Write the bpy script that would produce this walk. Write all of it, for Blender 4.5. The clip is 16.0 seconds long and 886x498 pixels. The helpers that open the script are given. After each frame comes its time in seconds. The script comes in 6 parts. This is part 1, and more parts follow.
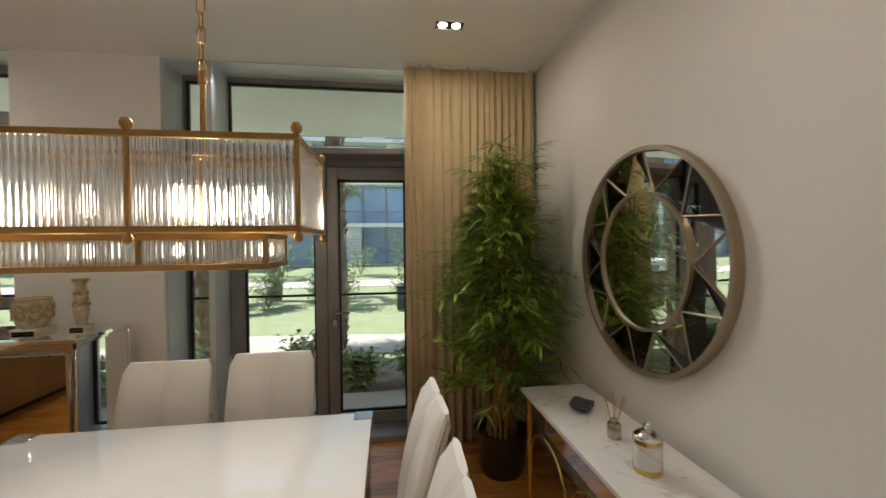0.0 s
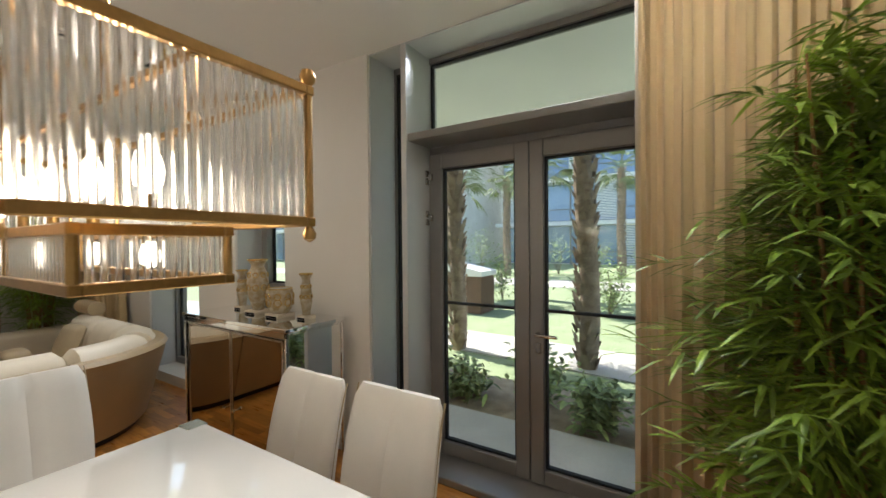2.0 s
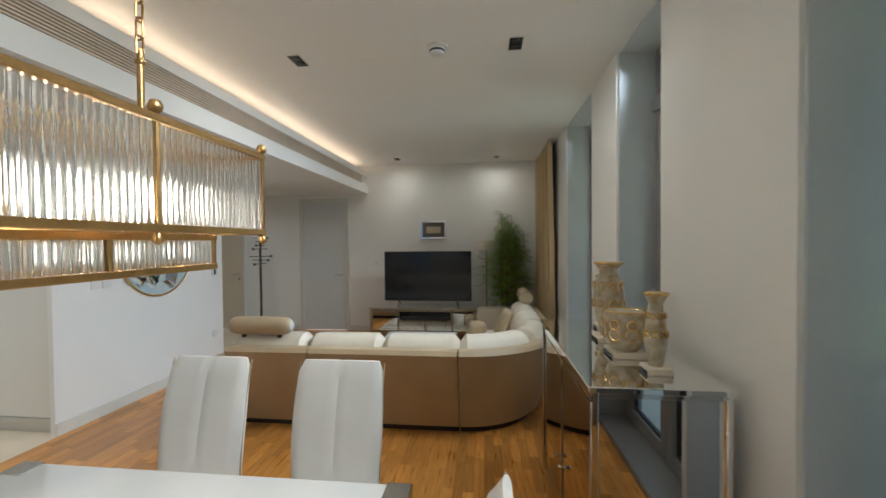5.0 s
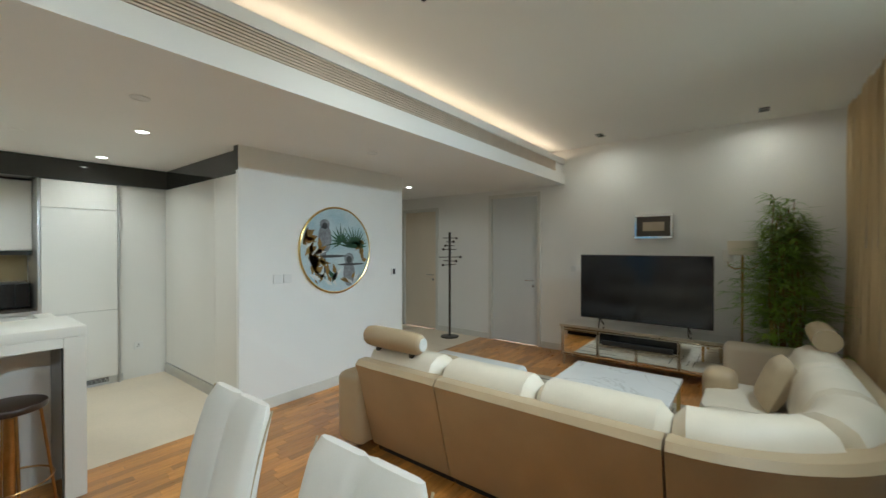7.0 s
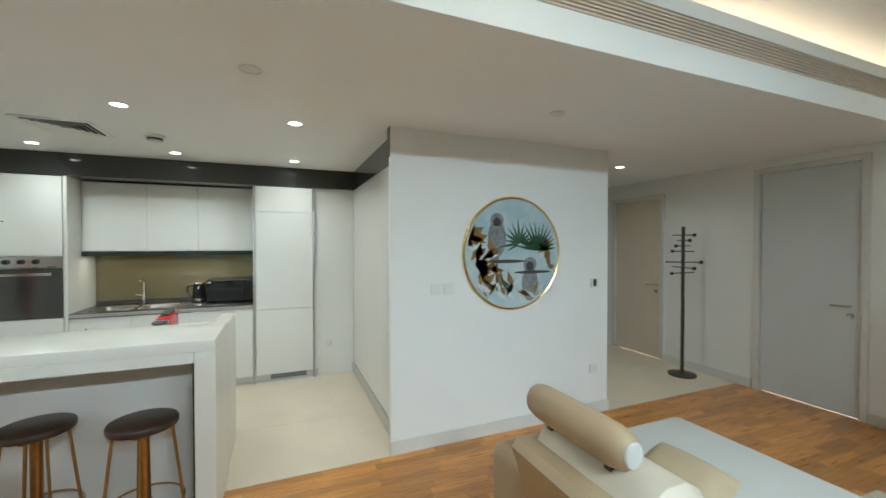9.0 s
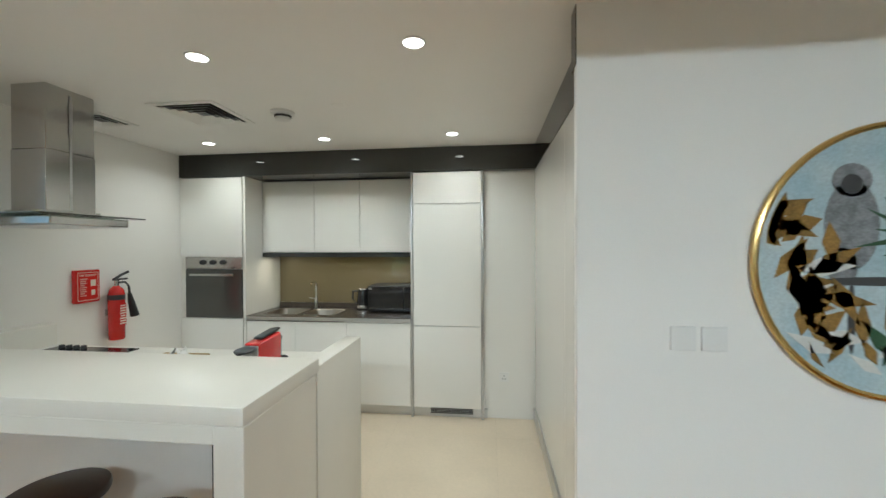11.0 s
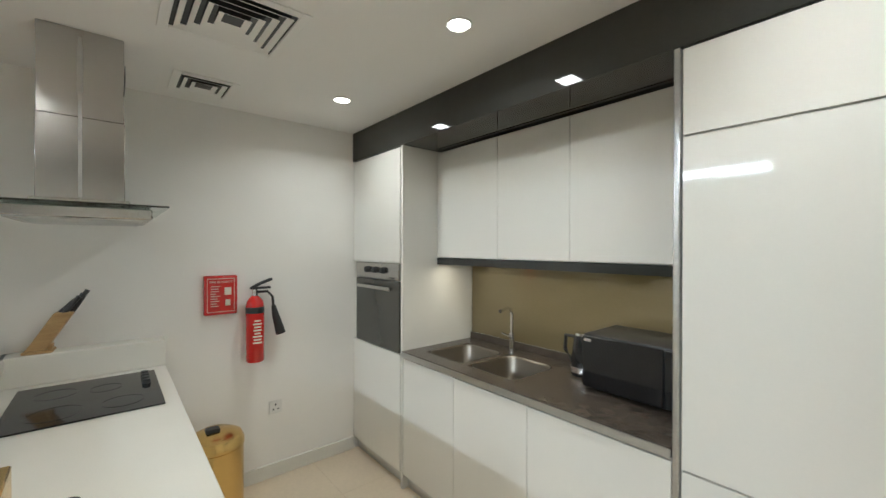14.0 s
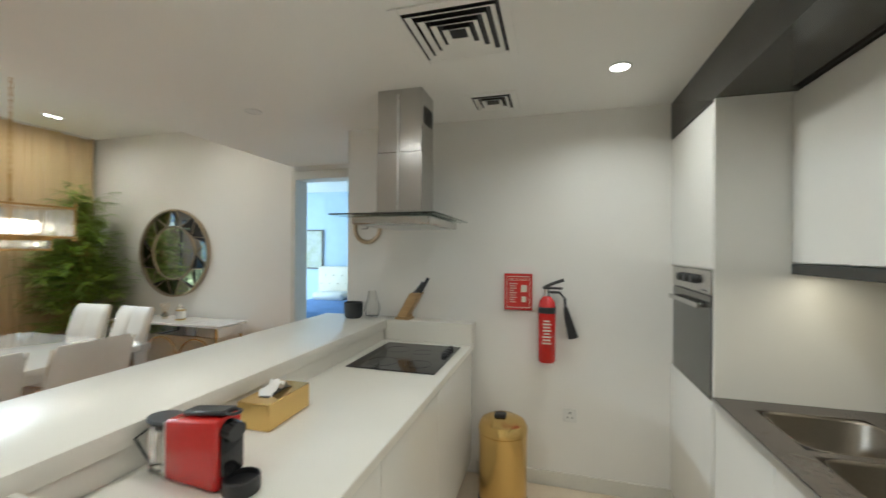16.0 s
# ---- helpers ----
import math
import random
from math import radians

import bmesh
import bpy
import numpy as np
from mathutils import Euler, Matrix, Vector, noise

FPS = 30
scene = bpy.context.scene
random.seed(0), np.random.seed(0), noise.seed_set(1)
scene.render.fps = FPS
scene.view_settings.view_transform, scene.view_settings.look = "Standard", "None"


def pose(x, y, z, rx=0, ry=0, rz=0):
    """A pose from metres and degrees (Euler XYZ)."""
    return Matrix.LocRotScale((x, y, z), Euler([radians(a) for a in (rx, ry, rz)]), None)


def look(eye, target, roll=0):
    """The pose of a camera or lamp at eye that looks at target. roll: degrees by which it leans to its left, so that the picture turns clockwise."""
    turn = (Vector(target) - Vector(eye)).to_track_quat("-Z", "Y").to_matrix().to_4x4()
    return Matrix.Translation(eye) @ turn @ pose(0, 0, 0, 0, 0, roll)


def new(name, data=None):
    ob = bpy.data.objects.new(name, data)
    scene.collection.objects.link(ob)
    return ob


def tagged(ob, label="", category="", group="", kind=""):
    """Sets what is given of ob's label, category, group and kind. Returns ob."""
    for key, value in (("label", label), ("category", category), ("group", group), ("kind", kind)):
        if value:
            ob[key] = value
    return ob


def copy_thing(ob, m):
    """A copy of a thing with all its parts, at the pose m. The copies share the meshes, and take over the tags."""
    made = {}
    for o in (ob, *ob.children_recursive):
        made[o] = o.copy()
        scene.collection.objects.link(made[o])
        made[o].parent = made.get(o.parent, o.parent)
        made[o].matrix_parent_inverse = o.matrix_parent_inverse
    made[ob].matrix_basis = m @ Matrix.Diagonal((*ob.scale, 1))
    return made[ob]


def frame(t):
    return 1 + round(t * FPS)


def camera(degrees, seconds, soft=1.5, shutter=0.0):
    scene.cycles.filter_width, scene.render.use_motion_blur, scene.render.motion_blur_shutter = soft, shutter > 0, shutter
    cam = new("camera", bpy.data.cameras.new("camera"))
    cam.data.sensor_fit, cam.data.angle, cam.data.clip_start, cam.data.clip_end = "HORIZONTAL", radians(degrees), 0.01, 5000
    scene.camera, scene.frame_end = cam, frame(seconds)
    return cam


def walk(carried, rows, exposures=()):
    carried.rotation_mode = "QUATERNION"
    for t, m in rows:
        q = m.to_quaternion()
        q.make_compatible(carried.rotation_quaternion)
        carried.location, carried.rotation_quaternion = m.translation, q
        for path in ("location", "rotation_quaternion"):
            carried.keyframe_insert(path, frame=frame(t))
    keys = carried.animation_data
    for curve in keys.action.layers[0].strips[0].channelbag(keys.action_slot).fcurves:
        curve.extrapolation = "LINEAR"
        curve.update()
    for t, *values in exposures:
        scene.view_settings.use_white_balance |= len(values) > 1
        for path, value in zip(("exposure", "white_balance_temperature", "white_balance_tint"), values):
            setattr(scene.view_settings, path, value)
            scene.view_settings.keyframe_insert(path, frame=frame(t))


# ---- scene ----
cam = camera(96.6, 16.0, shutter=0.25)
PATH = [
    (0, (0.459, 0.894, 1.664), (0.735, 2.874, 1.631), -0.6),
    (0.5, (0.664, 1.121, 1.665), (0.538, 3.117, 1.631), -0.4),
    (1, (0.8, 1.374, 1.67), (0.289, 3.307, 1.637), -0.4),
    (1.5, (0.826, 1.66, 1.67), (-0.006, 3.478, 1.634), -0.5),
    (2, (0.836, 1.926, 1.663), (-0.224, 3.622, 1.633), -0.5),
    (2.5, (0.871, 2.251, 1.648), (-0.493, 3.713, 1.619), 0.2),
    (3, (0.764, 2.518, 1.644), (-0.813, 3.748, 1.613), 0.1),
    (3.5, (0.668, 2.767, 1.657), (-1.086, 3.727, 1.623), -0.0),
    (4, (0.55, 2.959, 1.66), (-1.364, 3.539, 1.621), -0.2),
    (4.5, (0.368, 3.092, 1.665), (-1.626, 3.243, 1.629), -0.3),
    (5, (0.155, 3.18, 1.669), (-1.833, 2.961, 1.632), -0.5),
    (5.2, (0.06, 3.216, 1.665), (-1.906, 2.851, 1.63), -0.5),
    (6.3, (-0.63, 3.42, 1.64), (-2.42, 2.53, 1.62), -0.2),
    (7.5, (-1.366, 3.032, 1.612), (-2.779, 1.617, 1.592), 0.1),
    (8, (-1.57, 2.893, 1.646), (-2.844, 1.351, 1.614), 0.1),
    (8.4, (-1.787, 2.737, 1.646), (-2.899, 1.074, 1.617), 0.1),
    (9, (-2.058, 2.443, 1.665), (-2.823, 0.595, 1.635), 0.0),
    (9.5, (-2.245, 2.139, 1.667), (-2.764, 0.208, 1.638), 0.0),
    (12, (-2.544, 0.251, 1.621), (-1.908, -1.646, 1.619), -0.1),
    (12.5, (-2.503, -0.115, 1.63), (-1.713, -1.952, 1.624), -0.0),
    (13, (-2.46, -0.465, 1.617), (-1.449, -2.191, 1.624), -0.1),
    (13.5, (-2.356, -0.815, 1.644), (-1.073, -2.349, 1.641), 0.1),
    (14, (-2.312, -1.166, 1.649), (-0.779, -2.451, 1.64), 0.1),
    (14.5, (-2.228, -1.486, 1.635), (-0.474, -2.448, 1.625), 0.1),
    (15, (-2.139, -1.723, 1.632), (-0.226, -2.305, 1.626), 0.1),
    (15.5, (-2.108, -1.868, 1.627), (-0.111, -1.972, 1.627), 0.1),
    (16, (-2.204, -1.953, 1.621), (-0.279, -1.412, 1.627), 0.4),
]
walk(cam, [(t, look(eye, target, roll)) for t, eye, target, roll in PATH],
     [(0, 0.6, 6700, 10), (1.5, 0.88, 6500, 9), (2.5, 0.98, 6450, 8), (3.0, 0.95, 6250, 6), (3.6, 1.05, 7200, 16), (4.2, 1.05, 6900, 13), (5.0, 0.98, 5750, 4), (7.5, 1.05, 5700, -3), (9.5, 1.2, 5550, -4), (12.0, 1.1, 5950, 2), (14.5, 1.2, 5900, 3), (16.0, 1.15, 5950, 2)])

# ---- world and light ----
world = bpy.data.worlds.new("world")
scene.world = world
world.use_nodes = True
wn = world.node_tree
sky = wn.nodes.new("ShaderNodeTexSky")
sky.sky_type, sky.sun_disc = "NISHITA", False
sky.sun_elevation, sky.sun_rotation = radians(58), radians(284)
wn.links.new(sky.outputs[0], wn.nodes["Background"].inputs[0])
wn.nodes["Background"].inputs[1].default_value = 0.15


def lamp(name, kind, power, place, target, colour=(1, 1, 1), size=0.2, size_y=0.0, spread=180):
    data = bpy.data.lights.new(name, kind)
    data.energy, data.color = power, colour
    if kind == "AREA":
        data.size = size
        data.spread = radians(spread)
        if size_y:
            data.shape, data.size_y = "RECTANGLE", size_y
    elif kind == "SUN":
        data.angle = radians(0.5)
    else:
        data.shadow_soft_size = size
    ob = new(name, data)
    ob.matrix_world = look(place, target)
    return ob


lamp("sun", "SUN", 4.4, (0, 0, 20), (12.0, -3.0, 0), (1, 0.95, 0.87))
SKYBLUE = (0.88, 0.94, 1.0)
# added area lamps under the heads of the three window openings, standing in for daylight
lamp("sky_fill_door", "AREA", 10.5, (-0.07, 4.36, 3.045), (-0.07, 1.9, 1.2), SKYBLUE, 1.4, 0.1, 88)
lamp("sky_fill_window", "AREA", 6.5, (-2.64, 4.36, 3.045), (-2.64, 1.9, 1.2), SKYBLUE, 0.5, 0.1, 88)
lamp("sky_fill_window", "AREA", 10, (-4.35, 4.36, 3.045), (-4.35, 1.9, 1.2), SKYBLUE, 0.85, 0.1, 88)
# added blue lamp in the unseen bedroom window, standing in for the sky
lamp("sky_fill_bedroom", "AREA", 60, (3.8, 4.6, 1.6), (3.8, 0, 1.0), (0.62, 0.82, 1.0), 2.2, 2.2)
lamp("cove_strip", "AREA", 6, (-2.7, 0.76, 2.95), (-2.7, 2.3, 3.27), (1.0, 0.72, 0.5), 8.4, 0.05)


# ---- materials ----
def mat(name, colour, rough=0.5, metal=0.0, var=0.06, scale=6.0, bump=0.0, fine=120.0, coat=0.0, second=None, stretch=(1, 1, 1), spec=0.5, sheen=0.0, rand=0.0, amount=1.0):
    """A surface with broad and fine variation; second: a colour that stains it."""
    m = bpy.data.materials.new(name)
    m.use_nodes = True
    t = m.node_tree
    b = t.nodes["Principled BSDF"]
    b.inputs["Metallic"].default_value, b.inputs["Coat Weight"].default_value = metal, coat
    b.inputs["Specular IOR Level"].default_value, b.inputs["Sheen Weight"].default_value = spec, sheen
    co = t.nodes.new("ShaderNodeTexCoord")
    mp = t.nodes.new("ShaderNodeMapping")
    mp.inputs["Scale"].default_value = stretch
    t.links.new(co.outputs["Object"], mp.inputs[0])
    n1, n2 = t.nodes.new("ShaderNodeTexNoise"), t.nodes.new("ShaderNodeTexNoise")
    n1.inputs["Scale"].default_value, n2.inputs["Scale"].default_value = scale, fine
    n1.inputs["Detail"].default_value, n2.inputs["Detail"].default_value = 4, 3
    t.links.new(mp.outputs[0], n1.inputs[0]), t.links.new(mp.outputs[0], n2.inputs[0])
    ramp = t.nodes.new("ShaderNodeValToRGB")
    dark = second or [c * (1 - 2 * var) for c in colour]
    ramp.color_ramp.elements[0].position, ramp.color_ramp.elements[1].position = 0.3, 0.7
    ramp.color_ramp.elements[0].color, ramp.color_ramp.elements[1].color = (*dark, 1), (*colour, 1)
    t.links.new(n1.outputs[0], ramp.inputs[0])
    out = ramp.outputs[0]
    mixf = t.nodes.new("ShaderNodeMix")
    mixf.data_type, mixf.blend_type = "RGBA", "MULTIPLY"
    mixf.inputs[0].default_value = min(1, var * 3)
    t.links.new(out, mixf.inputs[6]), t.links.new(n2.outputs[0], mixf.inputs[7])
    bright = t.nodes.new("ShaderNodeHueSaturation")
    bright.inputs["Value"].default_value = 1 + var * 1.4
    t.links.new(mixf.outputs[2], bright.inputs["Color"])
    out = bright.outputs[0]
    if rand:
        info, geo = t.nodes.new("ShaderNodeObjectInfo"), t.nodes.new("ShaderNodeNewGeometry")
        add, mr, hs = t.nodes.new("ShaderNodeMath"), t.nodes.new("ShaderNodeMapRange"), t.nodes.new("ShaderNodeHueSaturation")
        fr = t.nodes.new("ShaderNodeMath")
        fr.operation = "FRACT"
        t.links.new(info.outputs["Random"], add.inputs[0]), t.links.new(geo.outputs["Random Per Island"], add.inputs[1])
        t.links.new(add.outputs[0], fr.inputs[0]), t.links.new(fr.outputs[0], mr.inputs[0])
        mr.inputs[3].default_value, mr.inputs[4].default_value = 1 - rand, 1 + rand
        t.links.new(mr.outputs[0], hs.inputs["Value"]), t.links.new(out, hs.inputs["Color"])
        out = hs.outputs[0]
    t.links.new(out, b.inputs["Base Color"])
    rr = t.nodes.new("ShaderNodeMapRange")
    rr.inputs[3].default_value, rr.inputs[4].default_value = max(0, rough - 0.06 * rough - 0.01), min(1, rough + 0.12 * rough)
    t.links.new(n1.outputs[0], rr.inputs[0]), t.links.new(rr.outputs[0], b.inputs["Roughness"])
    if bump:
        bp = t.nodes.new("ShaderNodeBump")
        bp.inputs["Strength"].default_value, bp.inputs["Distance"].default_value = bump, 0.004
        t.links.new(n2.outputs[0], bp.inputs["Height"]), t.links.new(bp.outputs[0], b.inputs["Normal"])
    return m


def glass(name, colour=(1, 1, 1), rough=0.0, ior=1.45):
    m = bpy.data.materials.new(name)
    m.use_nodes = True
    b = m.node_tree.nodes["Principled BSDF"]
    b.inputs["Base Color"].default_value = (*colour, 1)
    b.inputs["Transmission Weight"].default_value, b.inputs["Roughness"].default_value, b.inputs["IOR"].default_value = 1, rough, ior
    return m


def glow(name, colour, strength):
    m = bpy.data.materials.new(name)
    m.use_nodes = True
    b = m.node_tree.nodes["Principled BSDF"]
    b.inputs["Emission Color"].default_value, b.inputs["Emission Strength"].default_value = (*colour, 1), strength
    return m


def marble(name, base, vein):
    m = mat(name, base, 0.14, var=0.02, coat=0.3)
    t = m.node_tree
    b = t.nodes["Principled BSDF"]
    co, nz, mp, rp, mx = (t.nodes.new("ShaderNode" + k) for k in ("TexCoord", "TexNoise", "MapRange", "ValToRGB", "Mix"))
    nz.inputs["Scale"].default_value, nz.inputs["Detail"].default_value, nz.inputs["Distortion"].default_value = 1.1, 6, 1.6
    t.links.new(co.outputs["Object"], nz.inputs[0])
    rp.color_ramp.elements[0].position, rp.color_ramp.elements[1].position = 0.492, 0.508
    rp.color_ramp.elements[0].color = rp.color_ramp.elements[1].color = (0, 0, 0, 1)
    e = rp.color_ramp.elements.new(0.5)
    e.color = (0.4, 0.4, 0.4, 1)
    t.links.new(nz.outputs[0], rp.inputs[0])
    mx.data_type = "RGBA"
    old = b.inputs["Base Color"].links[0].from_socket
    t.links.new(rp.outputs[0], mx.inputs[0]), t.links.new(old, mx.inputs[6])
    mx.inputs[7].default_value = (*vein, 1)
    t.links.new(mx.outputs[2], b.inputs["Base Color"])
    return m


M_WALL = mat("wall_paint", (0.84, 0.82, 0.78), 0.75, var=0.02, scale=1.2, bump=0.05, fine=260)
M_CEIL = mat("ceiling_paint", (0.87, 0.855, 0.82), 0.8, var=0.015, scale=0.8, bump=0.04, fine=200)
M_TRIM = mat("trim_paint", (0.7, 0.68, 0.62), 0.45, var=0.03)
M_SLAT = mat("beige_slat", (0.68, 0.57, 0.45), 0.5)
M_DOOR = mat("door_paint", (0.66, 0.67, 0.66), 0.4, var=0.03, scale=2, stretch=(1, 1, 0.3))
M_CREAMDOOR = mat("cream_door_paint", (0.74, 0.64, 0.5), 0.4, var=0.03, scale=2, stretch=(1, 1, 0.3))
M_OAK = mat("oak_parquet", (0.62, 0.29, 0.065), 0.28, var=0.13, scale=5, second=(0.44, 0.175, 0.032), stretch=(1, 9, 1), bump=0.08, fine=60, coat=0.25, rand=0.3)
M_JOINT = mat("floor_joint", (0.2, 0.1, 0.04), 0.7)
M_TILE = mat("cream_tile", (0.76, 0.645, 0.49), 0.32, var=0.04, scale=2.5, fine=40, rand=0.012)
M_GROUT = mat("grout", (0.68, 0.57, 0.43), 0.8)
M_METAL = mat("window_aluminium", (0.27, 0.26, 0.25), 0.42, metal=0.35, var=0.04, scale=3)
M_REVEAL = mat("window_reveal", (0.62, 0.64, 0.65), 0.35, metal=0.1, var=0.03, scale=3)
M_GASKET = mat("black_gasket", (0.015, 0.015, 0.017), 0.6)
M_PANE = glass("window_glass", (0.97, 0.99, 0.98), ior=1.25)
M_CURTAIN = mat("cream_curtain", (0.7, 0.54, 0.31), 0.85, var=0.06, scale=4, bump=0.25, fine=420, stretch=(1, 1, 0.15), sheen=0.3)
M_GLOSS = mat("gloss_white", (0.79, 0.77, 0.72), 0.06, var=0.01, scale=1.5, coat=0.0, spec=0.4)
M_BAND = mat("dark_grey_laminate", (0.05, 0.05, 0.046), 0.05, var=0.05, scale=8)
M_ALU = mat("brushed_aluminium", (0.62, 0.62, 0.61), 0.3, metal=0.9, var=0.05, scale=3, stretch=(1, 1, 12))
M_STEEL = mat("brushed_steel", (0.52, 0.51, 0.49), 0.22, metal=1.0, var=0.015, scale=4, stretch=(1, 1, 30), fine=60)
M_CHROME = mat("chrome", (0.8, 0.8, 0.8), 0.07, metal=1.0, var=0.01)
M_QUARTZ = mat("white_quartz", (0.76, 0.73, 0.66), 0.3, var=0.02, scale=3, fine=180)
M_BROWNSTONE = mat("brown_stone", (0.085, 0.068, 0.055), 0.25, var=0.15, scale=20, fine=300)
M_SPLASH = mat("bronze_glass_splashback", (0.23, 0.185, 0.1), 0.06, metal=0.25, var=0.04, scale=2, coat=0.6)
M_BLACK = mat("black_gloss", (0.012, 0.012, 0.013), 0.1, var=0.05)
M_BLACKM = mat("black_plastic", (0.02, 0.02, 0.021), 0.4, var=0.08)
M_OVENGLASS = mat("grey_oven_glass", (0.12, 0.12, 0.11), 0.12, metal=0.6, var=0.04)
M_GOLD = mat("antique_gold", (0.74, 0.52, 0.2), 0.24, metal=1.0, var=0.02, scale=3)
M_PEWTER = mat("pewter_edge", (0.56, 0.5, 0.4), 0.28, metal=1.0, var=0.05, scale=5)
M_BRASS = mat("brass", (0.5, 0.3, 0.11), 0.32, metal=0.95, var=0.1, scale=14)
M_DARKMETAL = mat("dark_bronze", (0.1, 0.085, 0.07), 0.38, metal=0.85, var=0.08)
M_ROD = glass("rod_glass", (0.99, 0.985, 0.97), 0.2, 1.4)
M_BULB = glow("warm_bulb", (1.0, 0.88, 0.72), 1.8)
M_LEDON = glow("lit_lens", (1.0, 0.93, 0.82), 5)
M_LEATHER = mat("tan_leather", (0.47, 0.36, 0.22), 0.46, var=0.06, scale=3, bump=0.12, fine=300)
M_CREAM = mat("cream_leather", (0.72, 0.64, 0.51), 0.45, var=0.05, scale=3, bump=0.12, fine=280)
M_SINK = mat("sink_steel", (0.3, 0.27, 0.23), 0.33, metal=1.0, var=0.06)
M_CHAISE = mat("pale_grey_leather", (0.62, 0.61, 0.57), 0.42, var=0.04, scale=3, bump=0.1, fine=280)
M_WHITELEATHER = mat("white_leather", (0.78, 0.74, 0.68), 0.42, var=0.03, scale=4, bump=0.1, fine=300)
M_PILLOW = mat("beige_fabric", (0.5, 0.4, 0.26), 0.8, var=0.08, bump=0.3, fine=350)
M_TABLETOP = mat("white_lacquer_top", (0.78, 0.75, 0.7), 0.1, var=0.01, coat=0.6)
M_MARBLE = marble("white_marble", (0.8, 0.78, 0.75), (0.3, 0.25, 0.2))
M_MIRROR = mat("mirror", (0.88, 0.88, 0.87), 0.012, metal=1.0, var=0.0)
M_BRONZEMIRROR = mat("bronze_mirror", (0.5, 0.44, 0.36), 0.03, metal=1.0, var=0.01)
M_DARKMIRROR = mat("dark_mirror", (0.2, 0.2, 0.2), 0.02, metal=1.0, var=0.01)
M_CHAMP = mat("champagne_frame", (0.45, 0.36, 0.25), 0.35, metal=0.7, var=0.06)
M_WALNUT = mat("dark_walnut", (0.06, 0.035, 0.025), 0.35, var=0.2, scale=8, stretch=(1, 6, 1))
M_RUG = mat("cream_rug", (0.62, 0.56, 0.45), 0.95, var=0.1, scale=20, bump=0.6, fine=300)
M_RUGLINE = mat("grey_rug_line", (0.25, 0.23, 0.2), 0.95, var=0.1, bump=0.5, fine=300)
M_SCREEN = mat("tv_screen", (0.008, 0.008, 0.009), 0.12, var=0.02)
M_RED = mat("red_paint", (0.55, 0.012, 0.01), 0.25, var=0.04, coat=0.4)
M_WHITE = mat("white_plastic", (0.76, 0.75, 0.72), 0.35, var=0.02)
M_WOODLIGHT = mat("beech", (0.55, 0.36, 0.16), 0.45, var=0.12, scale=8, stretch=(1, 1, 7), second=(0.42, 0.25, 0.1))
M_SLATE = mat("dark_slate_ceramic", (0.05, 0.052, 0.055), 0.55, var=0.1)
M_LEAF = mat("bamboo_leaf", (0.31, 0.45, 0.06), 0.4, var=0.15, scale=3, second=(0.17, 0.28, 0.035), rand=0.5)
M_CANE = mat("bamboo_cane", (0.4, 0.22, 0.075), 0.5, var=0.2, scale=12, second=(0.2, 0.11, 0.04))
M_POT = mat("dark_pot", (0.02, 0.02, 0.02), 0.35, var=0.1)
M_SOIL = mat("soil", (0.05, 0.035, 0.02), 0.95, var=0.3, scale=30)
M_VASE = mat("gold_white_vase", (0.62, 0.58, 0.48), 0.3, var=0.1, scale=22, second=(0.36, 0.25, 0.1), metal=0.2)
M_GRASS = mat("lawn_green", (0.34, 0.4, 0.24), 0.9, var=0.12, scale=2, second=(0.27, 0.34, 0.18), bump=0.5, fine=90)
M_PATH = mat("pale_paving", (0.6, 0.57, 0.52), 0.8, var=0.08, scale=2, fine=50)
M_BUSH = mat("shrub_leaf", (0.42, 0.52, 0.22), 0.5, var=0.2, scale=2, second=(0.26, 0.36, 0.13), rand=0.5)
M_TRUNK = mat("palm_bark", (0.42, 0.33, 0.25), 0.9, var=0.2, scale=9, second=(0.24, 0.18, 0.13), bump=0.8, fine=50)
M_FROND = mat("palm_frond", (0.26, 0.32, 0.13), 0.5, var=0.2, second=(0.16, 0.22, 0.08), rand=0.4)
M_FACADE = mat("pale_facade", (0.84, 0.84, 0.83), 0.6, var=0.05, scale=1)
M_SAND = mat("sandy_soil", (0.55, 0.45, 0.33), 0.95, var=0.2, scale=6, bump=0.6, fine=80)
M_BLUEGLASS = mat("blue_facade_glass", (0.3, 0.41, 0.58), 0.12, metal=0.3, var=0.1, scale=0.5)
M_CORTEN = mat("rust_brown_cladding", (0.2, 0.11, 0.07), 0.7, var=0.15)
M_BEDBLUE = mat("blue_bedspread", (0.14, 0.25, 0.5), 0.8, var=0.1, bump=0.3)
M_BEDWALL = mat("pale_blue_wall", (0.5, 0.62, 0.74), 0.7, var=0.03)


# ---- mesh helpers ----
def box(bm, x0, x1, y0, y1, z0, z1):
    v = [bm.verts.new((x, y, z)) for x in (x0, x1) for y in (y0, y1) for z in (z0, z1)]
    for f in ((0, 1, 3, 2), (4, 6, 7, 5), (0, 4, 5, 1), (2, 3, 7, 6), (0, 2, 6, 4), (1, 5, 7, 3)):
        bm.faces.new([v[i] for i in f])
    return v


def B(*d, bev=0.0, seg=1):
    """A new bmesh with one box, its edges rounded by bev."""
    bm = bmesh.new()
    box(bm, *d)
    if bev:
        bmesh.ops.bevel(bm, geom=bm.edges[:], offset=bev, segments=seg, affect="EDGES", profile=0.5)
    return bm


def boxes(*many, bev=0.0):
    bm = bmesh.new()
    for d in many:
        box(bm, *d)
    if bev:
        bmesh.ops.bevel(bm, geom=bm.edges[:], offset=bev, segments=1, affect="EDGES")
    return bm


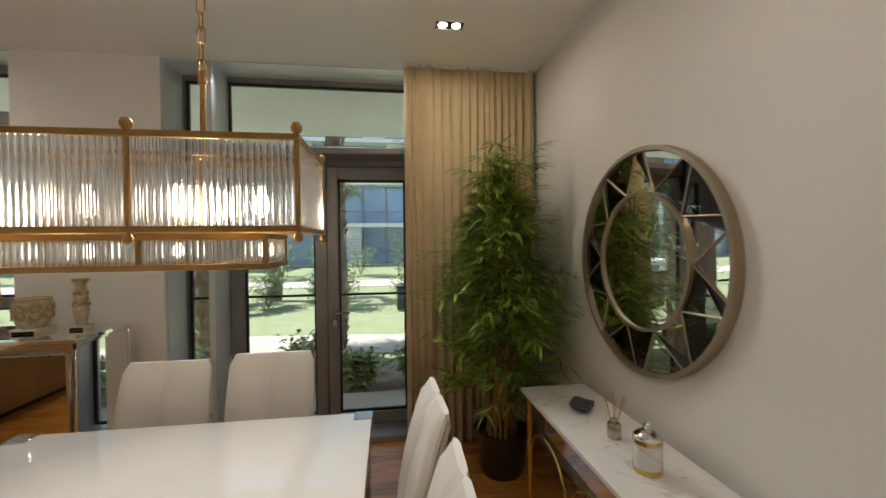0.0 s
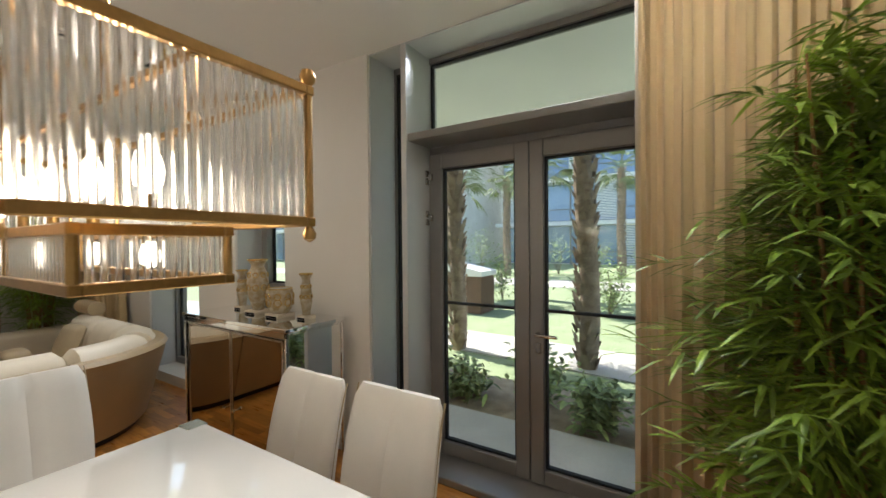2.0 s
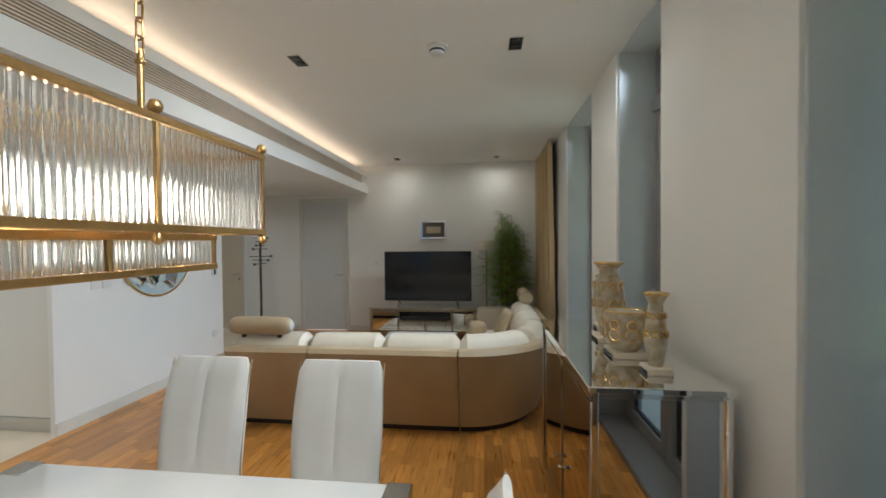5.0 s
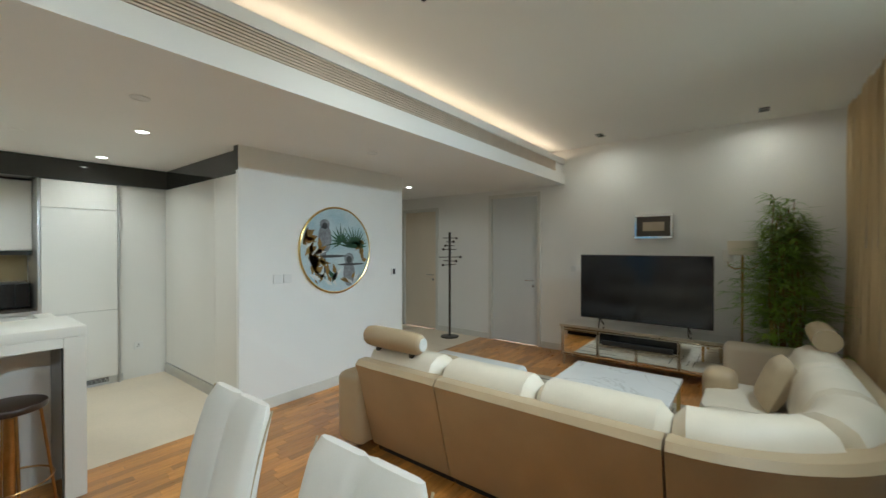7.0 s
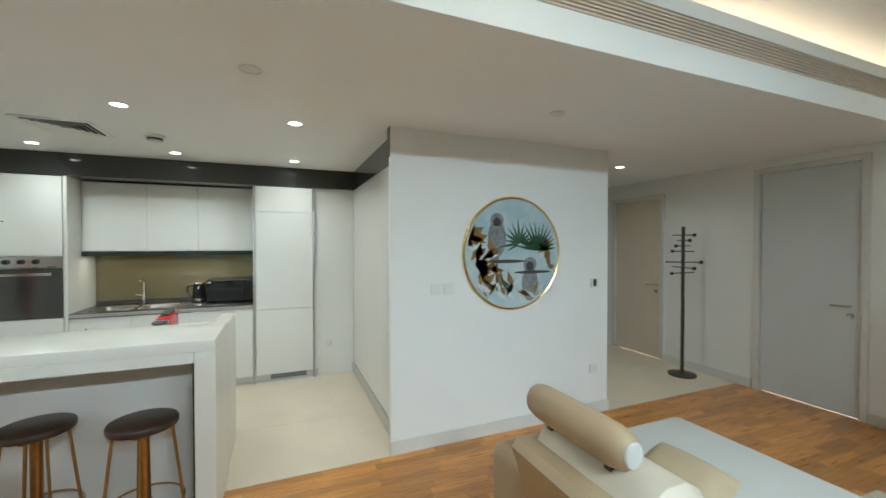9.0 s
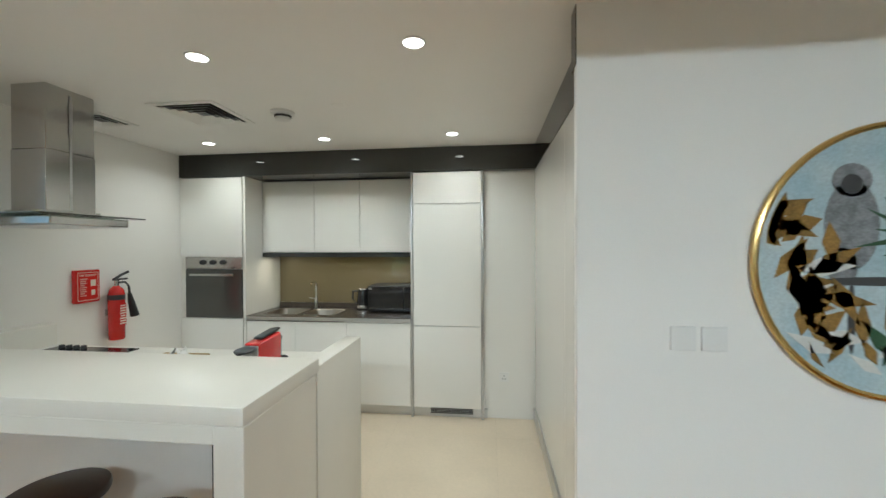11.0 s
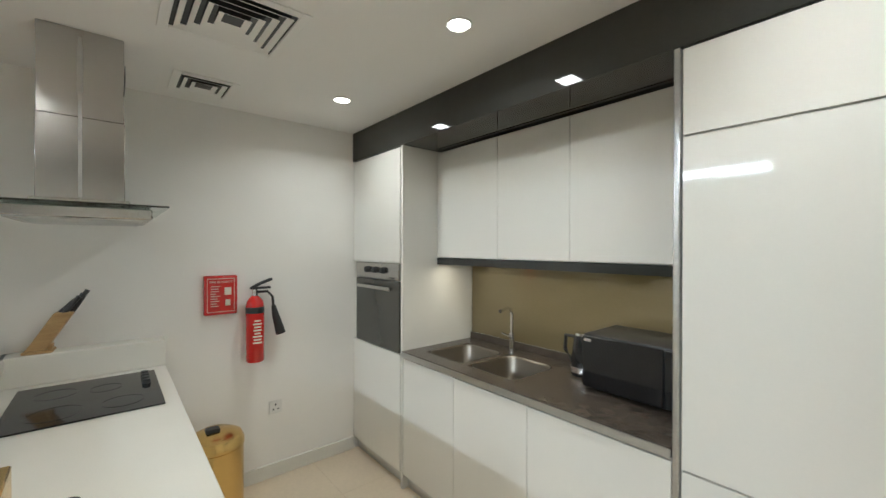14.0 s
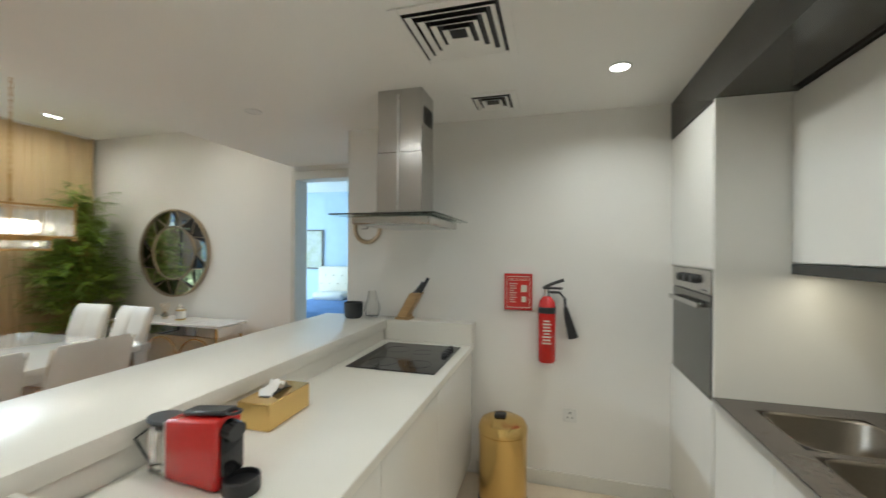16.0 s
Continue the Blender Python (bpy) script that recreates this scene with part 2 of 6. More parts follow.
def tube(bm, pts, r, n=8, r1=None):
    pts = [Vector(p) for p in pts]
    rings, up = [], None
    for i, p in enumerate(pts):
        d = (pts[min(i + 1, len(pts) - 1)] - pts[max(i - 1, 0)]).normalized()
        up = Vector((0, 0, 1)) if abs(d.z) < 0.9 else Vector((1, 0, 0))
        a = d.cross(up).normalized()
        b = d.cross(a)
        q = r if r1 is None else r + (r1 - r) * i / (len(pts) - 1)
        rings.append([bm.verts.new(p + q * (math.cos(k) * a + math.sin(k) * b)) for k in (2 * math.pi * j / n for j in range(n))])
    for s, e in zip(rings, rings[1:]):
        for j in range(n):
            bm.faces.new((s[j], s[(j + 1) % n], e[(j + 1) % n], e[j]))
    bm.faces.new(rings[0][::-1]), bm.faces.new(rings[-1])
    return bm


def T(pts, r, n=8, r1=None):
    return tube(bmesh.new(), pts, r, n, r1)


def lathe(profile, n=24, c=(0, 0, 0)):
    """A turned body from (radius, height) pairs."""
    bm = bmesh.new()
    rings = [[bm.verts.new((c[0] + r * math.cos(a), c[1] + r * math.sin(a), c[2] + z)) for a in (2 * math.pi * j / n for j in range(n))] for r, z in profile]
    for s, e in zip(rings, rings[1:]):
        for j in range(n):
            bm.faces.new((s[j], s[(j + 1) % n], e[(j + 1) % n], e[j]))
    bm.faces.new(rings[0][::-1]), bm.faces.new(rings[-1])
    return bm


def ring(c, r, t, axis="z", n=32, m=8):
    bm = bmesh.new()
    rings = []
    for i in range(n):
        a = 2 * math.pi * i / n
        row = []
        for j in range(m):
            k = 2 * math.pi * j / m
            u, w = (r + t * math.cos(k)) * math.cos(a), (r + t * math.cos(k)) * math.sin(a)
            h = t * math.sin(k)
            p = {"z": (u, w, h), "x": (h, u, w), "y": (u, h, w)}[axis]
            row.append(bm.verts.new(Vector(c) + Vector(p)))
        rings.append(row)
    for i in range(n):
        for j in range(m):
            bm.faces.new((rings[i][j], rings[(i + 1) % n][j], rings[(i + 1) % n][(j + 1) % m], rings[i][(j + 1) % m]))
    return bm


def mesh_of(name, bm, material, smooth=False):
    bmesh.ops.recalc_face_normals(bm, faces=bm.faces[:])
    me = bpy.data.meshes.new(name)
    bm.to_mesh(me)
    bm.free()
    me.materials.append(material)
    if smooth:
        me.shade_smooth()
        me.set_sharp_from_angle(angle=radians(38))
    return me


def part(name, bm, material, parent, label="", smooth=True):
    ob = new(name, mesh_of(name, bm, material, smooth))
    ob.parent = parent
    return tagged(ob, label)


def piece(name, me, parent, place):
    ob = new(name, me)
    ob.parent, ob.location = parent, place
    return ob


def thing(name, label, category, m=None, group=""):
    ob = new(name)
    ob.empty_display_size = 0.1
    ob.matrix_world = m or Matrix()
    return tagged(ob, label, category, group)


def whole(name, bm, material, label="", category="", kind="", smooth=False):
    return tagged(new(name, mesh_of(name, bm, material, smooth)), label, category, "", kind)


def S(name, bm, material, label="", smooth=False):
    return whole(name, bm, material, label, "", "structure", smooth)


# ---- structure ----
XR, XL, YW, ZL, ZK = 1.72, -7.07, 4.18, 3.1, 2.575
S("wall_east", boxes((XR, XR + 0.2, 0.97, 4.6, 0, 3.3), (XR, XR + 0.2, 0.02, 0.97, 2.46, 3.3), (XR, XR + 0.2, -0.5, 0.02, 0, 3.3)), M_WALL, "white painted plaster wall")
S("wall_west", boxes((XL - 0.2, XL, 0.58, 4.6, 0, 3.3), (XL - 0.2, XL, -0.33, 0.58, 2.49, 3.3), (XL - 0.2, XL, -1.5, -0.33, 0, 3.3), (XL - 0.2, XL, -2.42, -1.5, 2.36, 3.3), (XL - 0.2, XL, -3.6, -2.42, 0, 3.3)), M_WALL, "white painted plaster wall")
S("wall_north", boxes((-2.25, -1.24, YW, 4.6, 0, 3.3), (-3.75, -3.03, YW, 4.6, 0, 3.3), (XL, -4.95, YW, 4.6, 0, 3.3), (0.95, XR, YW, 4.6, 0, 3.3), (-1.24, 0.95, YW, 4.6, 3.11, 3.3), (-3.03, -2.25, YW, 4.6, 3.11, 3.3), (-4.95, -3.75, YW, 4.6, 3.11, 3.3), (-3.03, -2.25, YW, 4.6, 0, 0.12), (-4.95, -3.75, YW, 4.6, 0, 0.12)), M_WALL, "white window wall with piers")
S("wall_kitchen_east", B(0.64, 0.84, -3.6, -0.36, 0, 3.3), M_WALL, "white kitchen side wall")
S("wall_south", B(XL - 0.2, 2.0, -3.6, -3.34, 0, 3.3), M_WALL, "white back wall")
S("wall_block", boxes((-5.07, -2.96, -3.34, -0.555, 0, ZK), (-2.96, -2.855, -0.6, -0.555, 0, ZK)), M_WALL, "white wall block between kitchen and hall")
S("wall_lobby", B(0.84, XR + 0.2, -0.7, -0.5, 0, 3.3), M_WALL, "white lobby wall")
S("ceiling", B(XL - 0.2, XR + 0.2, 0.985, 4.6, ZL, ZL + 0.12), M_CEIL, "white painted living room ceiling")
S("ceiling_low", B(XL - 0.2, XR + 0.2, -3.6, 0.67, ZK, 3.3), M_CEIL, "white painted low ceiling")
# unseen slab added over the ceilings to keep the sun out
S("sun_block_slab", B(XL - 0.3, 6.4, -3.7, 4.65, 3.31, 3.5), M_CEIL, "unseen slab that blocks the sun")
BY = 0.985
beam = S("beam", boxes((XL, XR, 0.67, BY, ZK, 2.73), (XL, XR, 0.67, BY - 0.035, 2.73, 2.875), (XL, XR, 0.67, BY, 2.875, 2.91), (XL, XR, BY - 0.025, BY, 2.91, 2.96), (XL, XR, 0.66, 0.67, 2.91, 3.3)), M_CEIL, "white beam with linear air grille and light cove")
S("cove_top", B(XL, XR, 0.67, BY, 3.1, 3.22), M_CEIL, "white cove ceiling")
for i in range(7):
    z = 2.737 + i * 0.0198
    part("grille_slat", B(XL + 0.35, XR - 0.05, BY - 0.04, BY - 0.003, z, z + 0.012), M_SLAT, beam, "", False)
# sheet behind the slats, its beige darkened to paint the shade between them
S("grille_shade", B(XL + 0.3, XR - 0.02, BY - 0.0345, BY - 0.031, 2.731, 2.874), mat("grille_shade_beige", (0.36, 0.3, 0.24), 0.7), "beige sheet darkened as shade behind the slats")
S("baseboard", boxes((XL, XL + 0.015, 0.61, YW, 0, 0.1), (XL, XL + 0.015, -1.5, -0.38, 0, 0.1), (-5.085, -2.855, -0.555, -0.54, 0, 0.11), (-5.085, -5.07, -3.3, -0.555, 0, 0.11), (XR - 0.015, XR, 1.0, YW, 0, 0.1), (0.625, 0.64, -2.68, -1.42, 0, 0.1), (-2.25, -1.24, YW - 0.015, YW, 0, 0.1), (-3.75, -3.03, YW - 0.015, YW, 0, 0.1), bev=0.003), M_TRIM, "painted skirting board")
S("subfloor", B(XL - 0.2, 6.4, -3.6, 4.62, -0.2, -0.012), M_JOINT, "floor slab")

# doors of the west wall
def inner_door(name, y0, y1, h, label, paint):
    d = thing(name, label, "door", pose(XL, 0, 0))
    tagged(d, kind="structure")
    part("door_frame", boxes((-0.12, 0.018, y0 - 0.06, y0, 0, h + 0.06), (-0.12, 0.018, y1, y1 + 0.06, 0, h + 0.06), (-0.12, 0.018, y0, y1, h, h + 0.06), bev=0.004), M_TRIM, d)
    part("door_leaf", B(-0.06, -0.02, y0 + 0.003, y1 - 0.003, 0.008, h - 0.004, bev=0.003), paint, d)
    lever = T([(-0.02, y1 - 0.08, 1.06), (0.03, y1 - 0.08, 1.06), (0.036, y1 - 0.1, 1.06), (0.036, y1 - 0.21, 1.06)], 0.009)
    part("door_handle", lever, M_STEEL, d, "brushed steel lever")
    part("lock_rose", T([(-0.02, y1 - 0.08, 0.97), (0.0, y1 - 0.08, 0.97)], 0.022, 16), M_STEEL, d)
    return d


inner_door("door_1", -0.31, 0.54, 2.44, "closed pale grey flush door", M_DOOR)
inner_door("door_2", -2.38, -1.56, 2.3, "closed cream hall door", M_CREAMDOOR)
d3 = tagged(thing("door_3", "open white door frame to the bedroom", "door", pose(XR, 0, 0)), kind="structure")
part("door_frame", boxes((-0.018, 0.21, 0.91, 0.97, 0, 2.52), (-0.018, 0.21, 0.02, 0.08, 0, 2.52), (-0.018, 0.21, 0.08, 0.91, 2.42, 2.52), bev=0.004), M_TRIM, d3)


# window units
def pane(parent, x0, x1, z0, z1, y=4.52):
    p = part("pane", B(x0, x1, y, y + 0.008, z0, z1), M_PANE, parent, "clear glass", False)
    p.visible_shadow = False
    g = 0.016
    part("gasket", boxes((x0 - g, x0, y - 0.014, y + 0.02, z0 - g, z1 + g), (x1, x1 + g, y - 0.014, y + 0.02, z0 - g, z1 + g), (x0, x1, y - 0.014, y + 0.02, z0 - g, z0), (x0, x1, y - 0.014, y + 0.02, z1, z1 + g)), M_GASKET, parent, "black rubber gasket", False)


w1 = tagged(thing("window_1", "grey aluminium double glazed door with transom light", "window"), kind="structure")
part("window_frame", boxes((-1.24, 0.95, 4.49, 4.6, 3.05, 3.11), (-0.88, 0.95, 4.49, 4.6, 2.345, 2.44), (-1.24, -1.215, 4.49, 4.6, 0.0, 3.05), (0.74, 0.95, 4.2, 4.6, 0, 3.05), bev=0.004), M_METAL, w1)
part("mullion", B(-0.93, -0.88, 4.19, 4.6, 0, 3.098, bev=0.005), M_REVEAL, w1, "deep pale grey aluminium fin")
part("transom_bar", B(-0.88, 0.74, 4.2, 4.49, 2.395, 2.45, bev=0.006), M_METAL, w1)
part("sill", boxes((-0.88, 0.74, 4.2, 4.6, 0, 0.05), (-1.24, -0.93, 4.2, 4.6, 0, 0.12), bev=0.006), M_METAL, w1)
part("reveal_lining", boxes((-1.24, -1.228, 4.2, 4.49, 0.12, 3.09), (-1.24, -0.93, 4.2, 4.49, 3.09, 3.105), (-0.88, 0.74, 4.2, 4.49, 3.09, 3.105)), M_REVEAL, w1, "pale grey metal lining")
pane(w1, -1.195, -0.95, 0.2, 3.03)
pane(w1, -0.86, 0.72, 2.49, 3.03)
for x0, gx0, gx1, x1 in ((-0.87, -0.743, -0.188, -0.072), (-0.068, 0.042, 0.6, 0.73)):
    leaf = part("door_leaf", boxes((x0, gx0 - 0.016, 4.46, 4.55, 0.055, 2.34), (gx1 + 0.016, x1, 4.46, 4.55, 0.055, 2.34), (gx0 - 0.016, gx1 + 0.016, 4.46, 4.55, 0.055, 0.155), (gx0 - 0.016, gx1 + 0.016, 4.46, 4.55, 2.225, 2.34), bev=0.005), M_METAL, w1, "brown grey aluminium stile and rail frame")
    pane(leaf, gx0, gx1, 0.171, 2.209, 4.5)
    part("glazing_bar", B(gx0, gx1, 4.486, 4.52, 1.2, 1.218), M_GASKET, leaf)
part("glazing_bar", B(-1.195, -0.95, 4.5, 4.54, 1.2, 1.218), M_GASKET, w1)
part("door_handle", T([(-0.01, 4.46, 1.06), (-0.01, 4.4, 1.06), (0.01, 4.395, 1.06), (0.13, 4.395, 1.06)], 0.011), M_STEEL, w1, "satin steel lever handle")
part("lock_plate", B(-0.03, 0.01, 4.448, 4.46, 0.93, 1.0, bev=0.004), M_STEEL, w1)
for z in (1.86, 2.17, 0.3):
    part("hinge", boxes((-0.895, -0.865, 4.425, 4.46, z - 0.06, z - 0.01), (-0.895, -0.865, 4.425, 4.46, z, z + 0.05), (-0.865, -0.83, 4.435, 4.46, z - 0.03, z + 0.02), bev=0.004), M_STEEL, w1, "aluminium hinge")
w2 = tagged(thing("window_2", "grey aluminium casement window with top light", "window"), kind="structure")
part("window_frame", boxes((-3.03, -2.97, 4.46, 4.6, 0.12, 3.11), (-2.31, -2.25, 4.46, 4.6, 0.12, 3.11), (-2.97, -2.31, 4.42, 4.6, 2.62, 2.72), (-2.97, -2.31, 4.46, 4.6, 3.04, 3.11), (-2.97, -2.31, 4.46, 4.6, 0.12, 0.2), (-2.97, -2.31, 4.44, 4.6, 1.18, 1.26), (-2.97, -2.9, 4.44, 4.55, 1.26, 2.62), (-2.38, -2.31, 4.44, 4.55, 1.26, 2.62), bev=0.004), M_METAL, w2)
part("reveal_lining", boxes((-3.03, -3.018, 4.2, 4.46, 0.12, 3.09), (-2.262, -2.25, 4.2, 4.46, 0.12, 3.09), (-3.018, -2.262, 4.2, 4.46, 3.09, 3.105)), M_REVEAL, w2)
pane(w2, -2.88, -2.4, 1.28, 2.6)
pane(w2, -2.95, -2.33, 2.74, 3.02)
pane(w2, -2.95, -2.33, 0.22, 1.16)
w3 = tagged(thing("window_3", "tall grey aluminium fixed window", "window"), kind="structure")
part("window_frame", boxes((-4.95, -4.9, 4.46, 4.6, 0.12, 3.11), (-3.8, -3.75, 4.46, 4.6, 0.12, 3.11), (-4.9, -3.8, 4.46, 4.6, 3.04, 3.11), (-4.9, -3.8, 4.46, 4.6, 0.12, 0.2), bev=0.004), M_METAL, w3)
part("reveal_lining", boxes((-4.95, -4.938, 4.2, 4.46, 0.12, 3.09), (-3.762, -3.75, 4.2, 4.46, 0.12, 3.09), (-4.938, -3.762, 4.2, 4.46, 3.09, 3.105)), M_REVEAL, w3)
pane(w3, -4.88, -3.82, 0.22, 3.02)
part("glazing_bar", B(-4.88, -3.82, 4.5, 4.54, 1.2, 1.218), M_GASKET, w3)

# bedroom beyond the open door
S("wall_bedroom", boxes((5.6, 5.8, -1.2, 4.6, 0, 3.3), (1.92, 5.8, -1.4, -1.2, 0, 3.3), (1.92, 2.6, 4.4, 4.6, 0, 3.3), (5.0, 5.8, 4.4, 4.6, 0, 3.3), (2.6, 5.0, 4.4, 4.6, 2.6, 3.3), (2.6, 5.0, 4.4, 4.6, 0, 0.3)), M_BEDWALL, "pale blue bedroom wall")
S("ceiling_bedroom", B(1.92, 5.8, -1.4, 4.6, 2.9, 3.3), M_CEIL, "white bedroom ceiling")
S("floor_bedroom", B(1.7, 5.8, -1.4, 4.4, -0.012, 0.0), M_TILE, "pale bedroom floor")

# ---- bedroom things ----
bed = thing("bed", "made bed with tufted cream headboard and blue spread", "bed", pose(5.55, 2.1, 0))
part("base", B(-2.0, -0.12, -0.85, 0.85, 0.12, 0.4, bev=0.02), M_CREAM, bed)
part("bedspread", B(-2.03, -0.15, -0.9, 0.9, 0.38, 0.58, bev=0.06, seg=3), M_BEDBLUE, bed, "blue bedspread")
hb = part("headboard", B(-0.12, -0.02, -0.95, 0.95, 0.12, 1.25, bev=0.03, seg=2), M_CREAM, bed, "tufted cream headboard")
dot = mesh_of("tuft_button", lathe([(0.0, -0.012), (0.018, -0.006), (0.02, 0.0), (0.001, 0.012)], 8), M_PILLOW, True)
for r in range(3):
    for c in range(9):
        piece("tuft_button", dot, hb, (-0.122, -0.84 + c * 0.2 + 0.1 * (r % 2), 0.7 + r * 0.18))
for y in (-0.42, 0.42):
    part("pillow", B(-0.62, -0.2, y - 0.36, y + 0.36, 0.56, 0.74, bev=0.08, seg=3), M_WHITELEATHER, bed)
bp = thing("framed_picture", "pale landscape print in a dark thin frame", "picture", pose(5.59, 3.35, 1.62))
part("frame", boxes((-0.03, 0.0, -0.33, 0.33, -0.44, -0.41), (-0.03, 0, -0.33, 0.33, 0.41, 0.44), (-0.03, 0, -0.33, -0.3, -0.41, 0.41), (-0.03, 0, 0.3, 0.33, -0.41, 0.41)), M_DARKMETAL, bp)
part("print", B(-0.012, -0.004, -0.3, 0.3, -0.41, 0.41), mat("pale_print", (0.5, 0.52, 0.34), 0.6, var=0.3, scale=5, second=(0.65, 0.68, 0.66)), bp)


# ---- curtains ----
def curtain(x0, x1, y, label):
    c = thing("curtain", label, "curtain", pose(x0, y, 0))
    bm = bmesh.new()
    n = int((x1 - x0) / 0.007)
    rnd = random.Random(int(x0 * 100))
    ph = rnd.random() * 6
    cols, a = [], 0.0
    for i in range(n + 1):
        u = i / n
        a += 0.007 * (98 + 24 * math.sin(u * 9 + ph) + 14 * math.sin(u * 23))
        col = []
        for z, amp in ((0.015, 0.046), (0.8, 0.042), (1.6, 0.036), (2.4, 0.03), (2.9, 0.026), (3.03, 0.02), (3.095, 0.014)):
            off = amp * math.sin(a) + 0.012 * math.sin(2.3 * a + 3 * z * 0.4) + 0.01 * math.sin(u * 14 + z)
            col.append(bm.verts.new((u * (x1 - x0) + 0.008 * math.sin(2 * a), off, z)))
        cols.append(col)
    for s, e in zip(cols, cols[1:]):
        for k in range(len(s) - 1):
            bm.faces.new((s[k], e[k], e[k + 1], s[k + 1]))
    cloth = part("cloth", bm, M_CURTAIN, c)
    sol = cloth.modifiers.new("thickness", "SOLIDIFY")
    sol.thickness = 0.004
    part("track", B(0, x1 - x0, -0.02, 0.02, 3.078, 3.1), M_WHITE, c)


curtain(0.6, 1.7, 4.1, "floor-length cream pleated curtain drawn beside the glass door")
curtain(-7.03, -5.5, 4.08, "floor-length cream pleated curtain in the corner")


# ---- dining ----
chand = thing("chandelier", "two-tier rectangular antique brass chandelier with clear glass rods", "chandelier", pose(-0.44, 2.23, 0))
rod_hi, rod_lo = (mesh_of("glass_rod", lathe([(0.0062, 0), (0.0062, h)], 8), M_ROD, True) for h in (0.236, 0.074))


def tier(hx, hy, z0, z1, xs, rod, name):
    r = 0.009
    fr = part(name, boxes(*((a, b, c, d, z - r, z + r) for z in (z0, z1) for a, b, c, d in ((-hx - r, hx + r, -hy - r, -hy + r), (-hx - r, hx + r, hy - r, hy + r), (-hx - r, -hx + r, -hy + r, hy - r), (hx - r, hx + r, -hy + r, hy - r))), bev=0.002), M_BRASS, chand, "", False)
    for x in xs:
        for y in (-hy, hy):
            part("post", T([(x, y, z0), (x, y, z1)], 0.008, 8), M_BRASS, fr)
            if name == "upper_frame":
                part("finial", lathe([(0.006, 0), (0.014, 0.008), (0.016, 0.018), (0.011, 0.03), (0.002, 0.034)], 12, (x, y, z1 + r)), M_BRASS, fr)
                part("finial", lathe([(0.002, -0.03), (0.011, -0.024), (0.013, -0.014), (0.006, 0)], 12, (x, y, z0 - r)), M_BRASS, fr)
    nx, ny = int(2 * hx / 0.017), int(2 * hy / 0.017)
    for i in range(1, nx):
        for y in (-hy, hy):
            piece("glass_rod", rod, fr, (-hx + 2 * hx * i / nx, y, z0 + r * 0.8))
    for i in range(1, ny):
        for x in (-hx, hx):
            piece("glass_rod", rod, fr, (x, -hy + 2 * hy * i / ny, z0 + r * 0.8))


tier(0.655, 0.205, 1.706, 1.956, (-0.655, -0.23, 0.23, 0.655), rod_hi, "upper_frame")
tier(0.54, 0.11, 1.6, 1.688, (-0.54, -0.2, 0.2, 0.54), rod_lo, "lower_frame")
for x in (-0.41, 0.33):
    part("stem", T([(x, 0, 1.95), (x, 0, 2.21)], 0.009, 10), M_BRASS, chand)
    part("stem_collar", lathe([(0.009, 2.165), (0.013, 2.17), (0.013, 2.178), (0.009, 2.183)], 14, (x, 0, 0)), M_BRASS, chand)
    for k in range(17):
        z, flip = 2.215 + k * 0.05, k % 2
        link = [(0.011 * math.cos(q), 0.02 * (1 if math.sin(q) > 0 else -1) + 0.011 * math.sin(q)) for q in (math.pi * (j + 0.5) / 6 for j in range(12))]
        link.append(link[0])
        part("chain_link", T([(x + (0 if flip else u), u if flip else 0, z + w) for u, w in link], 0.0032, 5), M_BRASS, chand)
    part("canopy", lathe([(0.002, 3.05), (0.05, 3.06), (0.06, 3.1)], 20, (x, 0, 0)), M_WHITE, chand)
part("crossbar", boxes((-0.655, 0.655, -0.006, 0.006, 1.944, 1.956), (-0.655, -0.643, -0.205, 0.205, 1.944, 1.956), bev=0.001), M_BRASS, chand)
for x in (-0.5, -0.25, 0.0, 0.25, 0.5):
    part("bulb", lathe([(0.006, 1.75), (0.02, 1.765), (0.024, 1.79), (0.018, 1.82), (0.008, 1.85)], 12, (x, 0, 0)), M_BULB, chand, "lit warm bulb")
    part("candle_sleeve", T([(x, 0, 1.706), (x, 0, 1.75)], 0.011, 10), M_BRASS, chand)
    part("bulb", lathe([(0.004, 1.625), (0.014, 1.634), (0.016, 1.648), (0.008, 1.67)], 10, (x, 0, 0)), M_BULB, chand, "lit warm bulb")
for x in (-0.8, -0.1):
    lamp("chandelier_light", "POINT", 2.3, (x, 2.23, 1.79), (x, 2.23, 0), (1.0, 0.84, 0.64), 0.06)

table = thing("dining_table", "square white lacquered dining table with steel corner plates", "table", pose(-0.415, 2.135, 0))
part("tabletop", B(-0.785, 0.785, -0.775, 0.775, 0.765, 0.812, bev=0.006, seg=2), M_TABLETOP, table)
part("apron", B(-0.7, 0.7, -0.69, 0.69, 0.69, 0.765), M_TABLETOP, table)
for sx in (-1, 1):
    for sy in (-1, 1):
        x, y = 0.715 * sx, 0.705 * sy
        part("leg", B(x - 0.06, x + 0.06, y - 0.06, y + 0.06, 0, 0.765, bev=0.004), M_STEEL, table, "brushed steel leg")
        part("corner_plate", B(min(0.79 * sx, 0.7 * sx), max(0.79 * sx, 0.7 * sx), min(0.78 * sy, 0.69 * sy), max(0.78 * sy, 0.69 * sy), 0.762, 0.8155, bev=0.002), M_STEEL, table, "brushed steel corner plate")


